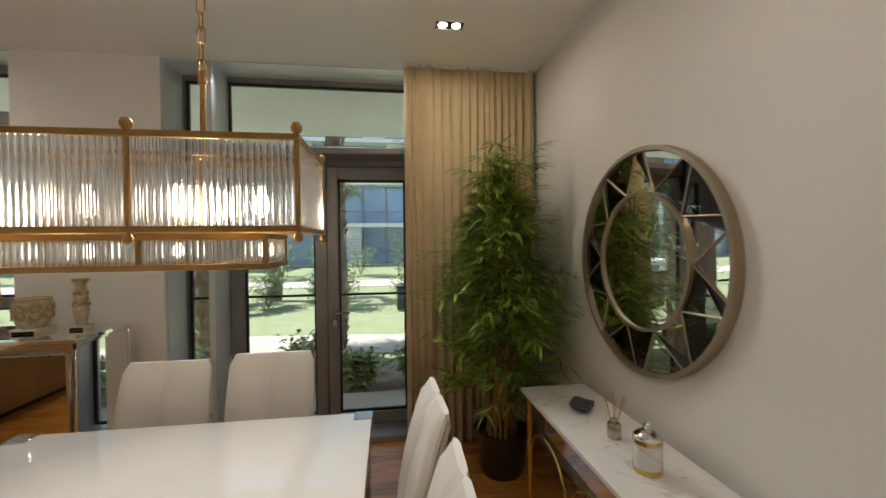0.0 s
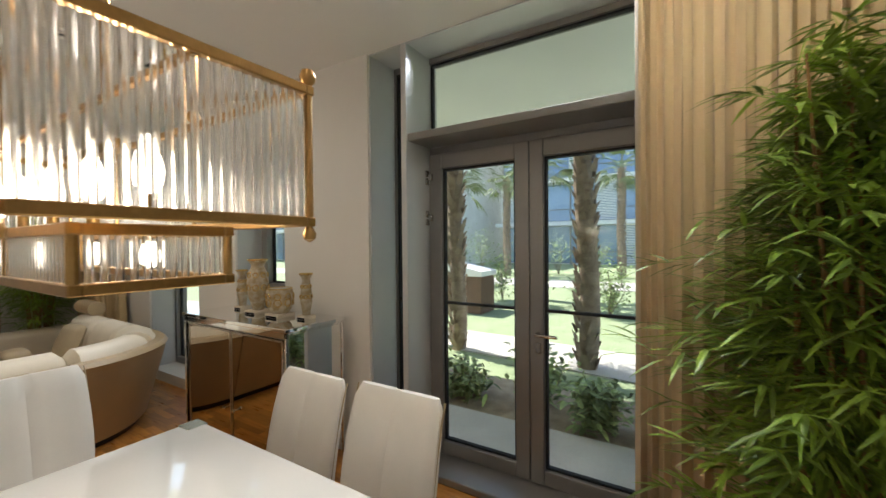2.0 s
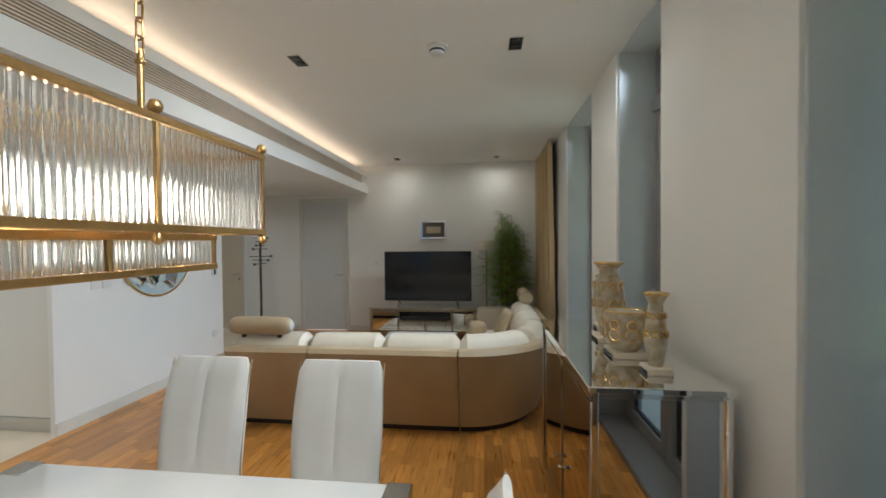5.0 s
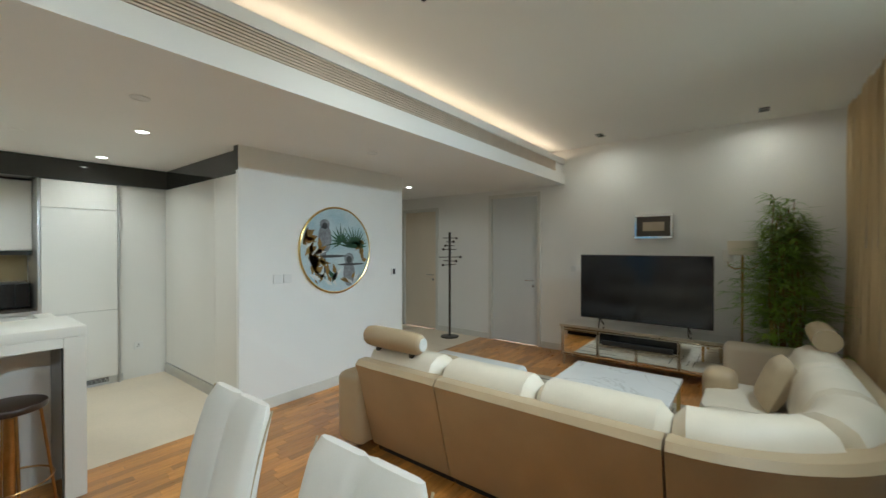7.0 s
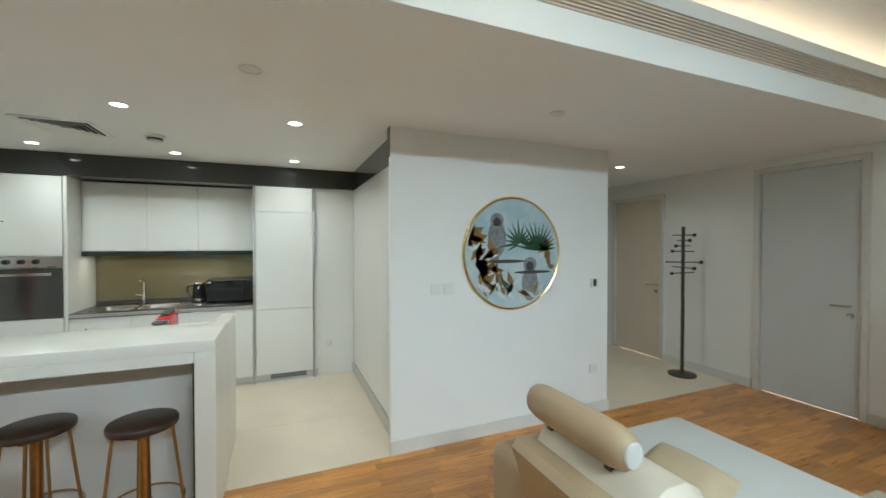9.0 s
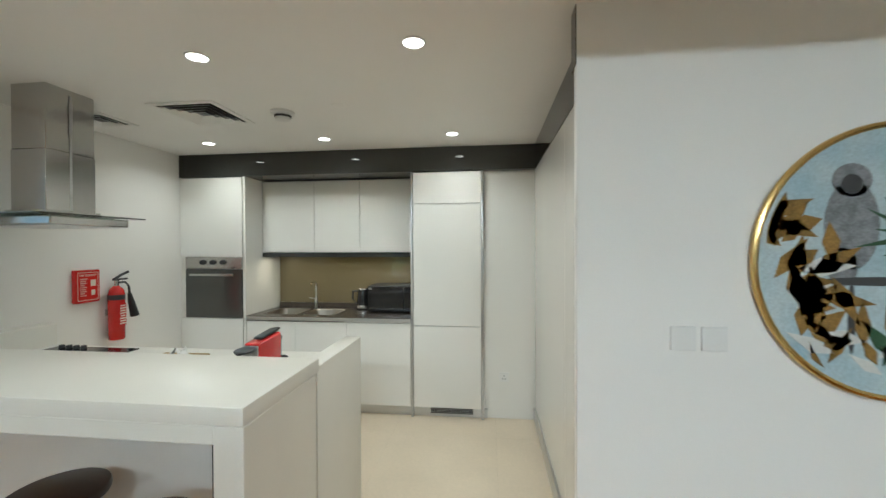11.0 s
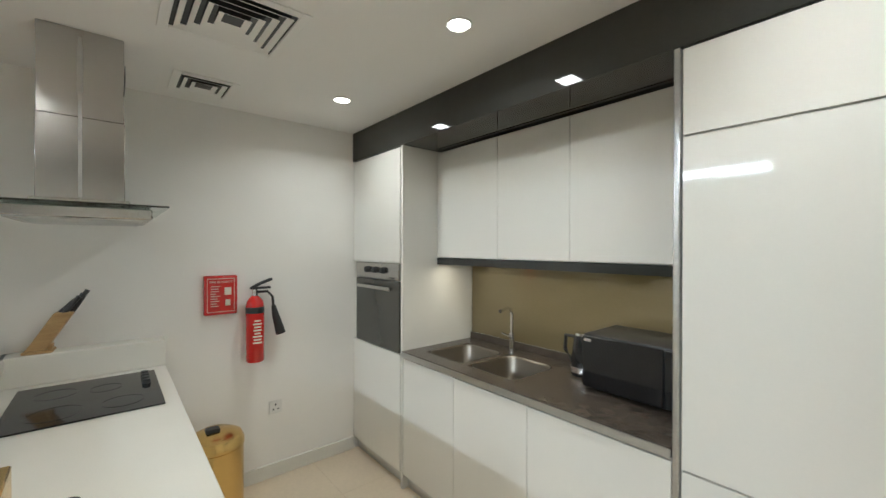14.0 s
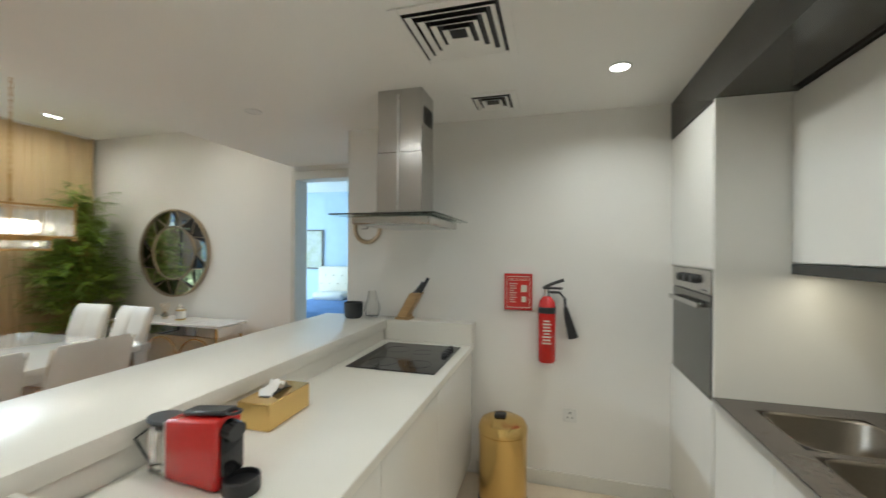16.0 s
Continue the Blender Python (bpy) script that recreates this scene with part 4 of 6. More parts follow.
rug = thing("rug", "cream rug with irregular grey lines", "rug", pose(-4.82, 2.13, 0))
part("weave", B(-0.93, 0.93, -1.0, 1.0, 0.002, 0.014, bev=0.004), M_RUG, rug)
rnd = random.Random(11)
for k in range(34):
    y = rnd.uniform(-0.95, 0.9)
    x = rnd.uniform(-0.9, 0.5)
    L = rnd.uniform(0.2, 0.6)
    d = (x, min(0.9, x + L), y, y + 0.012) if k % 2 else (x, x + 0.012, max(-0.95, y - L), y)
    part("woven_line", B(*d, 0.0142, 0.0165), M_RUGLINE, rug, "", False)

cof = thing("coffee_table", "low square coffee table with veined white marble top and gold legs", "coffee table", pose(-4.78, 2.3, 0.0165))
part("top", B(-0.46, 0.46, -0.47, 0.47, 0.375, 0.405, bev=0.004), M_MARBLE, cof)
for x in (-0.43, 0.43):
    for y in (-0.44, 0.44):
        part("leg", B(x - 0.015, x + 0.015, y - 0.015, y + 0.015, 0, 0.375, bev=0.002), M_GOLD, cof)
part("frame", boxes((-0.445, 0.445, -0.455, -0.425, 0.35, 0.374), (-0.445, 0.445, 0.425, 0.455, 0.35, 0.374), (-0.445, -0.415, -0.425, 0.425, 0.35, 0.374), (0.415, 0.445, -0.425, 0.425, 0.35, 0.374)), M_GOLD, cof, "", False)

# ---- television wall ----
stand = thing("tv_stand", "mirrored television stand with pewter edges", "tv stand", pose(-6.645, 2.14, 0))
part("top", B(-0.25, 0.25, -0.96, 0.96, 0.525, 0.55, bev=0.004), M_MIRROR, stand, "mirror top")
part("body", B(-0.23, 0.22, -0.92, 0.92, 0.14, 0.525), M_BRONZEMIRROR, stand)
for y0, y1, z0, z1, m0, nm, lb in ((-0.92, -0.47, 0.16, 0.5, M_MIRROR, "door", "mirrored door"), (-0.45, 0.45, 0.34, 0.5, M_BLACK, "open_shelf", "black shelf opening"), (-0.45, -0.01, 0.16, 0.32, M_MIRROR, "drawer", "mirrored drawer"), (0.01, 0.45, 0.16, 0.32, M_MIRROR, "drawer", "mirrored drawer"), (0.47, 0.92, 0.16, 0.5, M_MIRROR, "door", "mirrored door")):
    d = part(nm, B(0.221, 0.232, y0, y1, z0, z1, bev=0.003), m0, stand, lb)
    e = 0.01
    part("edge", boxes((0.2325, 0.238, y0, y1, z0, z0 + e), (0.2325, 0.238, y0, y1, z1 - e, z1), (0.2325, 0.238, y0, y0 + e, z0 + e, z1 - e), (0.2325, 0.238, y1 - e, y1, z0 + e, z1 - e)), M_PEWTER, d, "", False)
for y in (-0.92, 0.92):
    for x in (-0.2, 0.21):
        part("leg", T([(x, y, 0), (x, y, 0.14)], 0.016, 8, 0.026), M_PEWTER, stand)
part("edge_trim", boxes((0.24, 0.256, -0.965, 0.965, 0.52, 0.552), (0.222, 0.245, -0.95, -0.925, 0.14, 0.52), (0.222, 0.245, 0.925, 0.95, 0.14, 0.52), bev=0.003), M_PEWTER, stand)
sb = thing("soundbar", "slim black soundbar on the television stand shelf", "soundbar", pose(-6.4, 2.14, 0.345))
part("body", B(-0.005, 0.03, -0.4, 0.4, 0.0, 0.065, bev=0.008, seg=2), M_BLACKM, sb)
tv = thing("television", "large flat black television switched off", "television", pose(-6.5, 2.177, 0.5605))
part("screen", B(-0.012, 0.004, -0.735, 0.735, 0.115, 0.935), M_SCREEN, tv, "dark glossy screen", False)
part("bezel", boxes((-0.03, 0.007, -0.747, 0.747, 0.103, 0.1145), (-0.03, 0.007, -0.747, 0.747, 0.9355, 0.945), (-0.03, 0.007, -0.747, -0.7355, 0.1145, 0.9355), (-0.03, 0.007, 0.7355, 0.747, 0.1145, 0.9355), (-0.045, -0.013, -0.735, 0.735, 0.1145, 0.9355)), M_BLACKM, tv, "", False)
for y in (-0.5, 0.5):
    part("foot", T([(0.12, y + 0.02, 0.008), (0.0, y, 0.11), (-0.12, y + 0.02, 0.008)], 0.008, 8), M_DARKMETAL, tv)
pic = thing("wall_frame", "silver framed dark panel above the television", "frame", pose(XL, 2.215, 1.887))
part("frame", boxes((0.0, 0.035, -0.235, 0.235, -0.165, -0.13), (0.0, 0.035, -0.235, 0.235, 0.13, 0.165), (0, 0.035, -0.235, -0.2, -0.13, 0.13), (0, 0.035, 0.2, 0.235, -0.13, 0.13), bev=0.006), M_CHROME, pic)
part("panel", B(0.002, 0.018, -0.2, 0.2, -0.13, 0.13), M_DARKMETAL, pic)
part("plate", B(0.018, 0.021, -0.13, 0.13, -0.06, 0.06), M_CHAMP, pic)
fl = thing("floor_lamp", "brass floor lamp with arms and pale glass shades", "floor lamp", pose(-6.65, 3.18, 0))
part("base", lathe([(0.14, 0), (0.14, 0.015), (0.02, 0.03), (0.012, 0.05)], 24), M_BRASS, fl)
part("pole", T([(0, 0, 0.03), (0, 0, 1.6)], 0.012, 10), M_BRASS, fl)
for y in (-0.13, 0.13):
    part("arm", T([(0, 0, 1.38), (0, y * 0.5, 1.36), (0, y, 1.4), (0, y, 1.44)], 0.007, 8), M_BRASS, fl)
    part("shade", lathe([(0.03, 1.44), (0.05, 1.46), (0.055, 1.58), (0.05, 1.58), (0.046, 1.465), (0.02, 1.45)], 20, (0, y, 0)), M_WHITELEATHER, fl, "pale glass shade")
part("shade", lathe([(0.12, 1.52), (0.14, 1.53), (0.14, 1.68), (0.12, 1.68)], 24), M_CREAM, fl, "cream drum shade")


def plate(name, x0, x1, y0, y1, z0, z1, label, category, dots=()):
    o = thing(name, label, category, Matrix())
    part("plate", B(x0, x1, y0, y1, z0, z1, bev=0.002), M_WHITE, o)
    for d in dots:
        part("insert", B(*d), M_BLACKM, o, "", False)


plate("light_switch", XL, XL + 0.012, 1.09, 1.17, 1.24, 1.32, "white double light switch", "switch")
plate("light_switch", -3.285, -3.195, -0.555, -0.544, 1.24, 1.33, "white plastic light switch plate", "switch")
plate("light_switch", -3.395, -3.305, -0.555, -0.544, 1.24, 1.33, "white plastic light switch plate", "switch")
plate("thermostat", -4.94, -4.85, -0.555, -0.54, 1.235, 1.325, "white thermostat with black display", "thermostat", ((-4.915, -4.875, -0.5405, -0.538, 1.245, 1.315),))
plate("wall_socket", -4.935, -4.845, -0.555, -0.544, 0.395, 0.485, "white plastic wall socket plate", "socket")
plate("wall_socket", -2.695, -2.605, -2.74, -2.728, 0.35, 0.44, "white plastic wall socket plate", "socket", ((-2.654, -2.646, -2.7285, -2.726, 0.4, 0.415), (-2.667, -2.659, -2.7285, -2.726, 0.375, 0.385), (-2.641, -2.633, -2.7285, -2.726, 0.375, 0.385)))
plate("wall_socket", 0.628, 0.64, -2.11, -2.02, 0.455, 0.545, "white plastic wall socket plate", "socket", ((0.6255, 0.628, -2.069, -2.061, 0.51, 0.525), (0.6255, 0.628, -2.085, -2.077, 0.48, 0.49), (0.6255, 0.628, -2.053, -2.045, 0.48, 0.49)))

# ---- hall ----
coat = thing("coat_stand", "dark metal coat stand with ball-tipped pegs", "coat stand", pose(-6.75, -0.99, 0))
part("base", lathe([(0.16, 0), (0.16, 0.018), (0.03, 0.03), (0.025, 0.05)], 28), M_DARKMETAL, coat)
part("pole", T([(0, 0, 0.03), (0, 0, 1.87)], 0.021, 12), M_DARKMETAL, coat)
for k in range(8):
    a, z = k * 1.25, 1.29 + k * 0.068
    dx, dy = 0.2 * math.cos(a), 0.2 * math.sin(a)
    L = 1.0 if k < 4 else 0.62
    part("peg", T([(-dx * L, -dy * L, z), (dx * L, dy * L, z)], 0.007, 8), M_DARKMETAL, coat)
    part("ball", lathe([(0.002, -0.024), (0.018, -0.016), (0.024, 0), (0.018, 0.016), (0.002, 0.024)], 12, (dx * L, dy * L, z)), M_DARKMETAL, coat)

# round picture: plain leaf and figure shapes on a pale ground
art = thing("round_picture", "round jungle print with grey figures and leaves in gold rim", "picture", pose(-3.965, -0.555, 1.575))


def flat_disc(r, y0, y1, n=48, cx=0.0, cz=0.0, sx=1.0, sz=1.0):
    bm = bmesh.new()
    f = [bm.verts.new((cx + sx * r * math.cos(a), y0, cz + sz * r * math.sin(a))) for a in (2 * math.pi * k / n for k in range(n))]
    b = [bm.verts.new((cx + sx * r * math.cos(a), y1, cz + sz * r * math.sin(a))) for a in (2 * math.pi * k / n for k in range(n))]
    bm.faces.new(f), bm.faces.new(b[::-1])
    for k in range(n):
        bm.faces.new((f[k], b[k], b[(k + 1) % n], f[(k + 1) % n]))
    return bm


part("canvas", flat_disc(0.48, 0.0, 0.022), mat("art_ground", (0.55, 0.62, 0.62), 0.6, var=0.15, scale=4, second=(0.36, 0.5, 0.56)), art)
part("rim", ring((0, 0.016, 0), 0.487, 0.013, "y", 64, 8), M_GOLD, art, "thin gold rim")
A_GREY, A_DARK = mat("art_grey", (0.3, 0.31, 0.32), 0.7, var=0.2, scale=30), mat("art_dark", (0.06, 0.06, 0.06), 0.7)
A_LEAFG, A_OCHRE, A_WHITE = mat("art_green", (0.05, 0.13, 0.06), 0.7, var=0.2), mat("art_ochre", (0.38, 0.22, 0.05), 0.7, var=0.25, scale=20), mat("art_white", (0.7, 0.7, 0.66), 0.7, var=0.1)
# seen from the room, the picture's right is towards -x
for cx, cz, sx, sz, m0 in ((0.17, 0.13, 0.09, 0.16, A_GREY), (0.17, 0.29, 0.065, 0.06, A_GREY), (0.17, 0.275, 0.035, 0.035, A_DARK), (0.2, -0.02, 0.05, 0.07, A_GREY), (-0.17, -0.27, 0.085, 0.16, A_GREY), (-0.17, -0.1, 0.07, 0.065, A_GREY), (-0.17, -0.115, 0.04, 0.042, A_DARK)):
    part("painted_shape", flat_disc(1.0, 0.0225, 0.0235 + 0.0006 * (m0 is A_DARK), 20, cx, cz, sx, sz), m0, art, "", False)
for cx, cz, sx, sz, m0 in ((0.08, -0.07, 0.2, 0.016, A_DARK), (-0.2, -0.17, 0.2, 0.014, A_DARK), (0.17, -0.2, 0.012, 0.13, A_DARK)):
    part("painted_branch", flat_disc(1.0, 0.0222, 0.0242, 16, cx, cz, sx, sz), m0, art, "", False)
rnd = random.Random(2)
def art_leaf(cx, cz, L, ang, w, m0):
    bm = bmesh.new()
    d, s = Vector((math.cos(ang), 0, math.sin(ang))), Vector((-math.sin(ang), 0, math.cos(ang)))
    c = Vector((cx, 0, cz))
    pts = [c, c + d * L * 0.4 + s * w, c + d * L, c + d * L * 0.4 - s * w]
    for p in pts:
        r = math.hypot(p.x, p.z)
        if r > 0.46:
            p *= 0.46 / r
    f, b = [bm.verts.new((p.x, 0.0248, p.z)) for p in pts], [bm.verts.new((p.x, 0.0222, p.z)) for p in pts]
    bm.faces.new(f)
    for k in range(4):
        bm.faces.new((f[k], b[k], b[(k + 1) % 4], f[(k + 1) % 4]))
    part("painted_leaf", bm, m0, art, "", False)


for k in range(15):
    art_leaf(-0.26, 0.02, rnd.uniform(0.2, 0.3), 0.2 + k * 0.2, 0.014, A_LEAFG)
for k in range(16):
    art_leaf(0.3 + rnd.uniform(-0.1, 0.14), -0.1 + rnd.uniform(-0.22, 0.3), rnd.uniform(0.1, 0.2), rnd.uniform(0, 6.28), 0.03, A_OCHRE)
for k in range(7):
    art_leaf(-0.4 + rnd.uniform(-0.03, 0.05), -0.05 + rnd.uniform(-0.1, 0.2), 0.13, rnd.uniform(0, 6.28), 0.025, A_OCHRE)
for k in range(12):
    art_leaf(rnd.uniform(-0.25, 0.3), rnd.uniform(-0.44, -0.34), rnd.uniform(0.1, 0.16), rnd.uniform(0.2, 2.9), 0.02, (A_WHITE, A_OCHRE)[k % 2])
for k in range(12):
    art_leaf(0.36 + rnd.uniform(-0.08, 0.05), rnd.uniform(-0.3, -0.02), rnd.uniform(0.12, 0.2), 2.2 + rnd.uniform(-0.9, 0.9), 0.035, (A_OCHRE, A_OCHRE, A_WHITE)[k % 3])
for k in range(8):
    art_leaf(0.4, 0.1 + rnd.uniform(-0.08, 0.1), rnd.uniform(0.08, 0.13), rnd.uniform(0.5, 2.6), 0.022, A_OCHRE)
for k in range(12):
    art_leaf(-0.06, 0.09, rnd.uniform(0.14, 0.26), -0.5 + k * 0.33, 0.012, A_LEAFG)
for k in range(8):
    art_leaf(rnd.uniform(-0.1, 0.25), rnd.uniform(-0.4, -0.28), rnd.uniform(0.12, 0.2), rnd.uniform(0.1, 3.0), 0.028, (A_WHITE, A_OCHRE, A_LEAFG)[k % 3])

# ---- kitchen ----
YF = -2.68


def unit(name, x0, x1, z0, z1, yb, yf, label, fronts, category="cabinet"):
    """A cabinet with gloss fronts; fronts: (x0, x1, z0, z1)."""
    u = thing(name, label, category, pose(0, 0, 0), "fitted kitchen cabinets")
    part("body", B(x0, x1, yb, yf - 0.022, z0, z1), M_GLOSS, u, "", False)
    for f in fronts:
        part("door", B(f[0] + 0.0015, f[1] - 0.0015, yf - 0.02, yf, f[2] + 0.0015, f[3] - 0.0015, bev=0.0015), M_GLOSS, u, "gloss white front")
    return u


S("soffit_band", boxes((-2.958, 0.64, -3.34, YF + 0.004, 2.345, ZK - 0.002), (-2.959, -2.935, YF + 0.005, -0.602, 2.34, ZK - 0.002), (-2.934, -2.852, -0.64, -0.557, 2.34, ZK - 0.002)), M_BAND, "dark grey soffit band above the cabinets")
oven_unit = unit("tall_cabinet", -0.06, 0.64, 0.09, 2.34, -3.33, YF, "tall gloss white cabinet with built-in oven", ((-0.045, 0.635, 0.1, 0.91), (-0.045, 0.635, 1.536, 2.337)))
part("side_panel", B(-0.082, -0.06, -3.33, YF + 0.002, 0, 2.343), M_GLOSS, oven_unit, "", False)
oven = thing("oven", "built-in steel oven with grey glass door", "oven", pose(0.268, YF, 0.912))
part("body", B(-0.29, 0.29, -0.5, -0.022, 0.005, 0.62), M_BLACKM, oven)
part("door", B(-0.308, 0.308, -0.02, 0.004, 0.004, 0.498, bev=0.003), M_OVENGLASS, oven, "grey glass door")
part("control_panel", B(-0.308, 0.308, -0.02, 0.006, 0.504, 0.62, bev=0.003), M_STEEL, oven, "brushed steel control panel")
part("handle", boxes((-0.24, 0.24, 0.03, 0.045, 0.43, 0.455), (-0.23, -0.21, 0.004, 0.03, 0.432, 0.453), (0.21, 0.23, 0.004, 0.03, 0.432, 0.453), bev=0.003), M_STEEL, oven, "steel bar handle")
for x in (-0.11, 0.0, 0.11):
    part("knob", T([(x, 0.006, 0.568), (x, 0.034, 0.568)], 0.026, 16, 0.021), M_BLACKM, oven, "black control knob")
part("logo", B(-0.26, -0.19, 0.0065, 0.0075, 0.515, 0.522), M_BLACKM, oven, "", False)
for k, (a, b) in enumerate(((-0.6, -0.086), (-1.13, -0.6), (-1.765, -1.13))):
    unit("base_cabinet", a, b, 0.09, 0.765 if k < 2 else 0.903, -3.33, YF, "gloss white base cabinet", ((a, b, 0.1, 0.893),))
for a, b in ((-0.67, -0.086), (-1.17, -0.67), (-1.765, -1.17)):
    unit("wall_cabinet", a, b, 1.572, 2.335, -3.33, -2.975, "gloss white wall cabinet", ((a, b, 1.576, 2.33),))
S("light_pelmet", B(-1.765, -0.086, -3.33, -2.975, 1.525, 1.57), M_BAND, "dark grey strip under the wall cabinets")
S("plinth", boxes((-2.495, 0.64, -3.3, YF - 0.045, 0, 0.088), (-2.959, -2.925, YF - 0.05, -0.602, 0, 0.12)), M_ALU, "aluminium plinth")
fridge = unit("fridge_cabinet", -2.437, -1.79, 0.09, 2.34, -3.33, YF, "tall gloss white integrated fridge cabinet", ((-2.437, -1.795, 2.037, 2.337), (-2.437, -1.795, 0.877, 2.032), (-2.437, -1.795, 0.1, 0.873)))
part("edge_profile", B(-1.79, -1.768, -3.3, YF + 0.006, 0.0, 2.343, bev=0.004), M_ALU, fridge, "aluminium edge profile")
part("vent_grille", boxes(*((-2.36, -1.95, YF - 0.046, YF - 0.04, 0.03 + k * 0.014, 0.038 + k * 0.014) for k in range(4))), M_BLACKM, fridge, "black vent grille", False)
part("edge_profile", B(-2.462, -2.439, -3.3, YF + 0.0035, 0.0, 2.343, bev=0.004), M_ALU, fridge)
S("wall_kitchen_return", B(-2.958, -2.464, -3.33, YF - 0.06, 0, 2.344), M_GLOSS, "gloss white end panel")
gp = tagged(thing("wall_panelling", "gloss cream wall panels beside the kitchen", "panelling"), kind="structure")
for a, b in ((-2.73, -1.27), (-1.266, -0.602)):
    part("panel", B(-2.959, -2.94, a, b, 0.122, 2.338, bev=0.0015), M_GLOSS, gp)
wt = thing("sink_worktop", "dark brown stone worktop with upstand", "worktop", Matrix())
SY0, SY1 = -3.17, -2.79
part("slab", boxes((-1.765, -0.96, -3.33, -2.672, 0.905, 0.943), (-0.2, -0.084, -3.33, -2.672, 0.905, 0.943), (-0.96, -0.2, -3.33, SY0, 0.905, 0.943), (-0.96, -0.2, SY1, -2.672, 0.905, 0.943), (-0.6, -0.56, SY0, SY1, 0.905, 0.943)), M_BROWNSTONE, wt, "", False)
part("upstand", B(-1.765, -0.084, -3.33, -3.315, 0.943, 0.99, bev=0.002), M_BROWNSTONE, wt)
part("front_edge", B(-1.765, -0.084, -2.6715, -2.666, 0.905, 0.938), M_ALU, wt, "aluminium edge")
S("splashback", B(-1.765, -0.084, -3.334, -3.3305, 0.99, 1.525), M_SPLASH, "olive bronze glass splashback")
sink = thing("sink", "double bowl stainless steel sink", "sink", pose(0, 0, 0))
for x0, x1 in ((-0.958, -0.602), (-0.558, -0.202)):
    bm = bmesh.new()
    rows = []
    cx, cy, hx, hy = (x0 + x1) / 2, (SY0 + SY1) / 2, (x1 - x0) / 2, (SY1 - SY0) / 2
    for k, (q, z) in enumerate(((1.0, 0.944), (0.97, 0.931), (0.93, 0.801), (0.86, 0.781), (0.1, 0.776))):
        row = []
        for j in range(40):
            a = 2 * math.pi * j / 40
            e = 0.35 if k < 4 else 1
            c, s = math.cos(a), math.sin(a)
            row.append(bm.verts.new((cx + hx * q * math.copysign(abs(c) ** e, c), cy + hy * q * math.copysign(abs(s) ** e, s), z)))
        rows.append(row)
    for r0, r1 in zip(rows, rows[1:]):
        for j in range(40):
            bm.faces.new((r0[j], r0[(j + 1) % 40], r1[(j + 1) % 40], r1[j]))
    bm.faces.new(rows[-1])
    bowl_ob = part("bowl", bm, M_SINK, sink, "stainless bowl")
    sol = bowl_ob.modifiers.new("thickness", "SOLIDIFY")
    sol.thickness = 0.002
    part("drain", lathe([(0.001, 0.779), (0.03, 0.781), (0.03, 0.775)], 16, (cx, cy, 0)), M_CHROME, sink)
tap = thing("tap", "chrome swivel mixer tap", "tap", pose(-0.57, -3.235, 0.943))
part("body", T([(0, 0, 0), (0, 0, 0.13)], 0.021, 16, 0.019), M_CHROME, tap)
part("spout", T([(0, 0, 0.1), (0, 0, 0.26), (0, 0.015, 0.29), (0, 0.05, 0.3), (0, 0.12, 0.285)], 0.012, 12), M_CHROME, tap)
part("lever", T([(0.02, 0, 0.1), (0.08, 0.01, 0.115)], 0.007, 8), M_CHROME, tap)
mw = thing("microwave", "black microwave oven on the worktop", "microwave", pose(-1.5, -3.14, 0.943))
part("body", B(-0.25, 0.25, -0.16, 0.17, 0.012, 0.28, bev=0.012, seg=2), M_BLACKM, mw)
part("door", B(-0.13, 0.245, 0.171, 0.182, 0.022, 0.27, bev=0.003), M_BLACK, mw, "black glass door")
part("control_panel", B(-0.245, -0.135, 0.171, 0.18, 0.022, 0.27, bev=0.003), M_BLACK, mw)
part("badge", B(0.2, 0.235, 0.1825, 0.184, 0.245, 0.258), M_ALU, mw, "", False)
for x in (-0.2, 0.2):
    part("foot", T([(x, 0.1, 0), (x, 0.1, 0.014)], 0.015, 10), M_BLACKM, mw)
ket = thing("kettle", "black electric kettle with steel band", "kettle", pose(-1.14, -3.18, 0.943))
part("body", lathe([(0.075, 0), (0.078, 0.02), (0.07, 0.12), (0.06, 0.2), (0.055, 0.22)], 24), M_BLACK, ket)
part("lid", lathe([(0.055, 0.22), (0.05, 0.232), (0.002, 0.238)], 24), M_CHROME, ket, "steel lid")
part("band", lathe([(0.0795, 0.02), (0.0785, 0.05)], 24), M_CHROME, ket, "steel band")
part("handle", T([(0.05, 0.0, 0.2), (0.12, 0, 0.2), (0.125, 0, 0.12), (0.08, 0, 0.06)], 0.011, 8), M_BLACKM, ket)

# peninsula with bar
bar = thing("breakfast_bar", "white quartz waterfall breakfast bar", "breakfast bar", Matrix())
part("bar_top", B(-1.71, 0.638, -0.765, -0.18, 1.041, 1.105, bev=0.004, seg=2), M_QUARTZ, bar)
part("bar_fascia", B(-1.6, 0.638, -0.729, -0.183, 0.975, 1.04, bev=0.002), M_QUARTZ, bar)
part("waterfall_end", B(-1.71, -1.601, -0.73, -0.18, 0.0, 1.04, bev=0.003), M_QUARTZ, bar, "waterfall end panel")
part("end_wall", B(-1.7, -1.595, -1.405, -0.767, 0.0, 1.06, bev=0.004, seg=2), M_QUARTZ, bar, "low end panel beside the worktop")
part("knee_panel", B(-1.59, 0.638, -0.72, -0.56, 0.0, 0.974), M_GLOSS, bar)
part("dark_lining", B(-1.6, -1.591, -0.559, -0.19, 0.0, 0.974), M_BAND, bar, "dark grey lining")
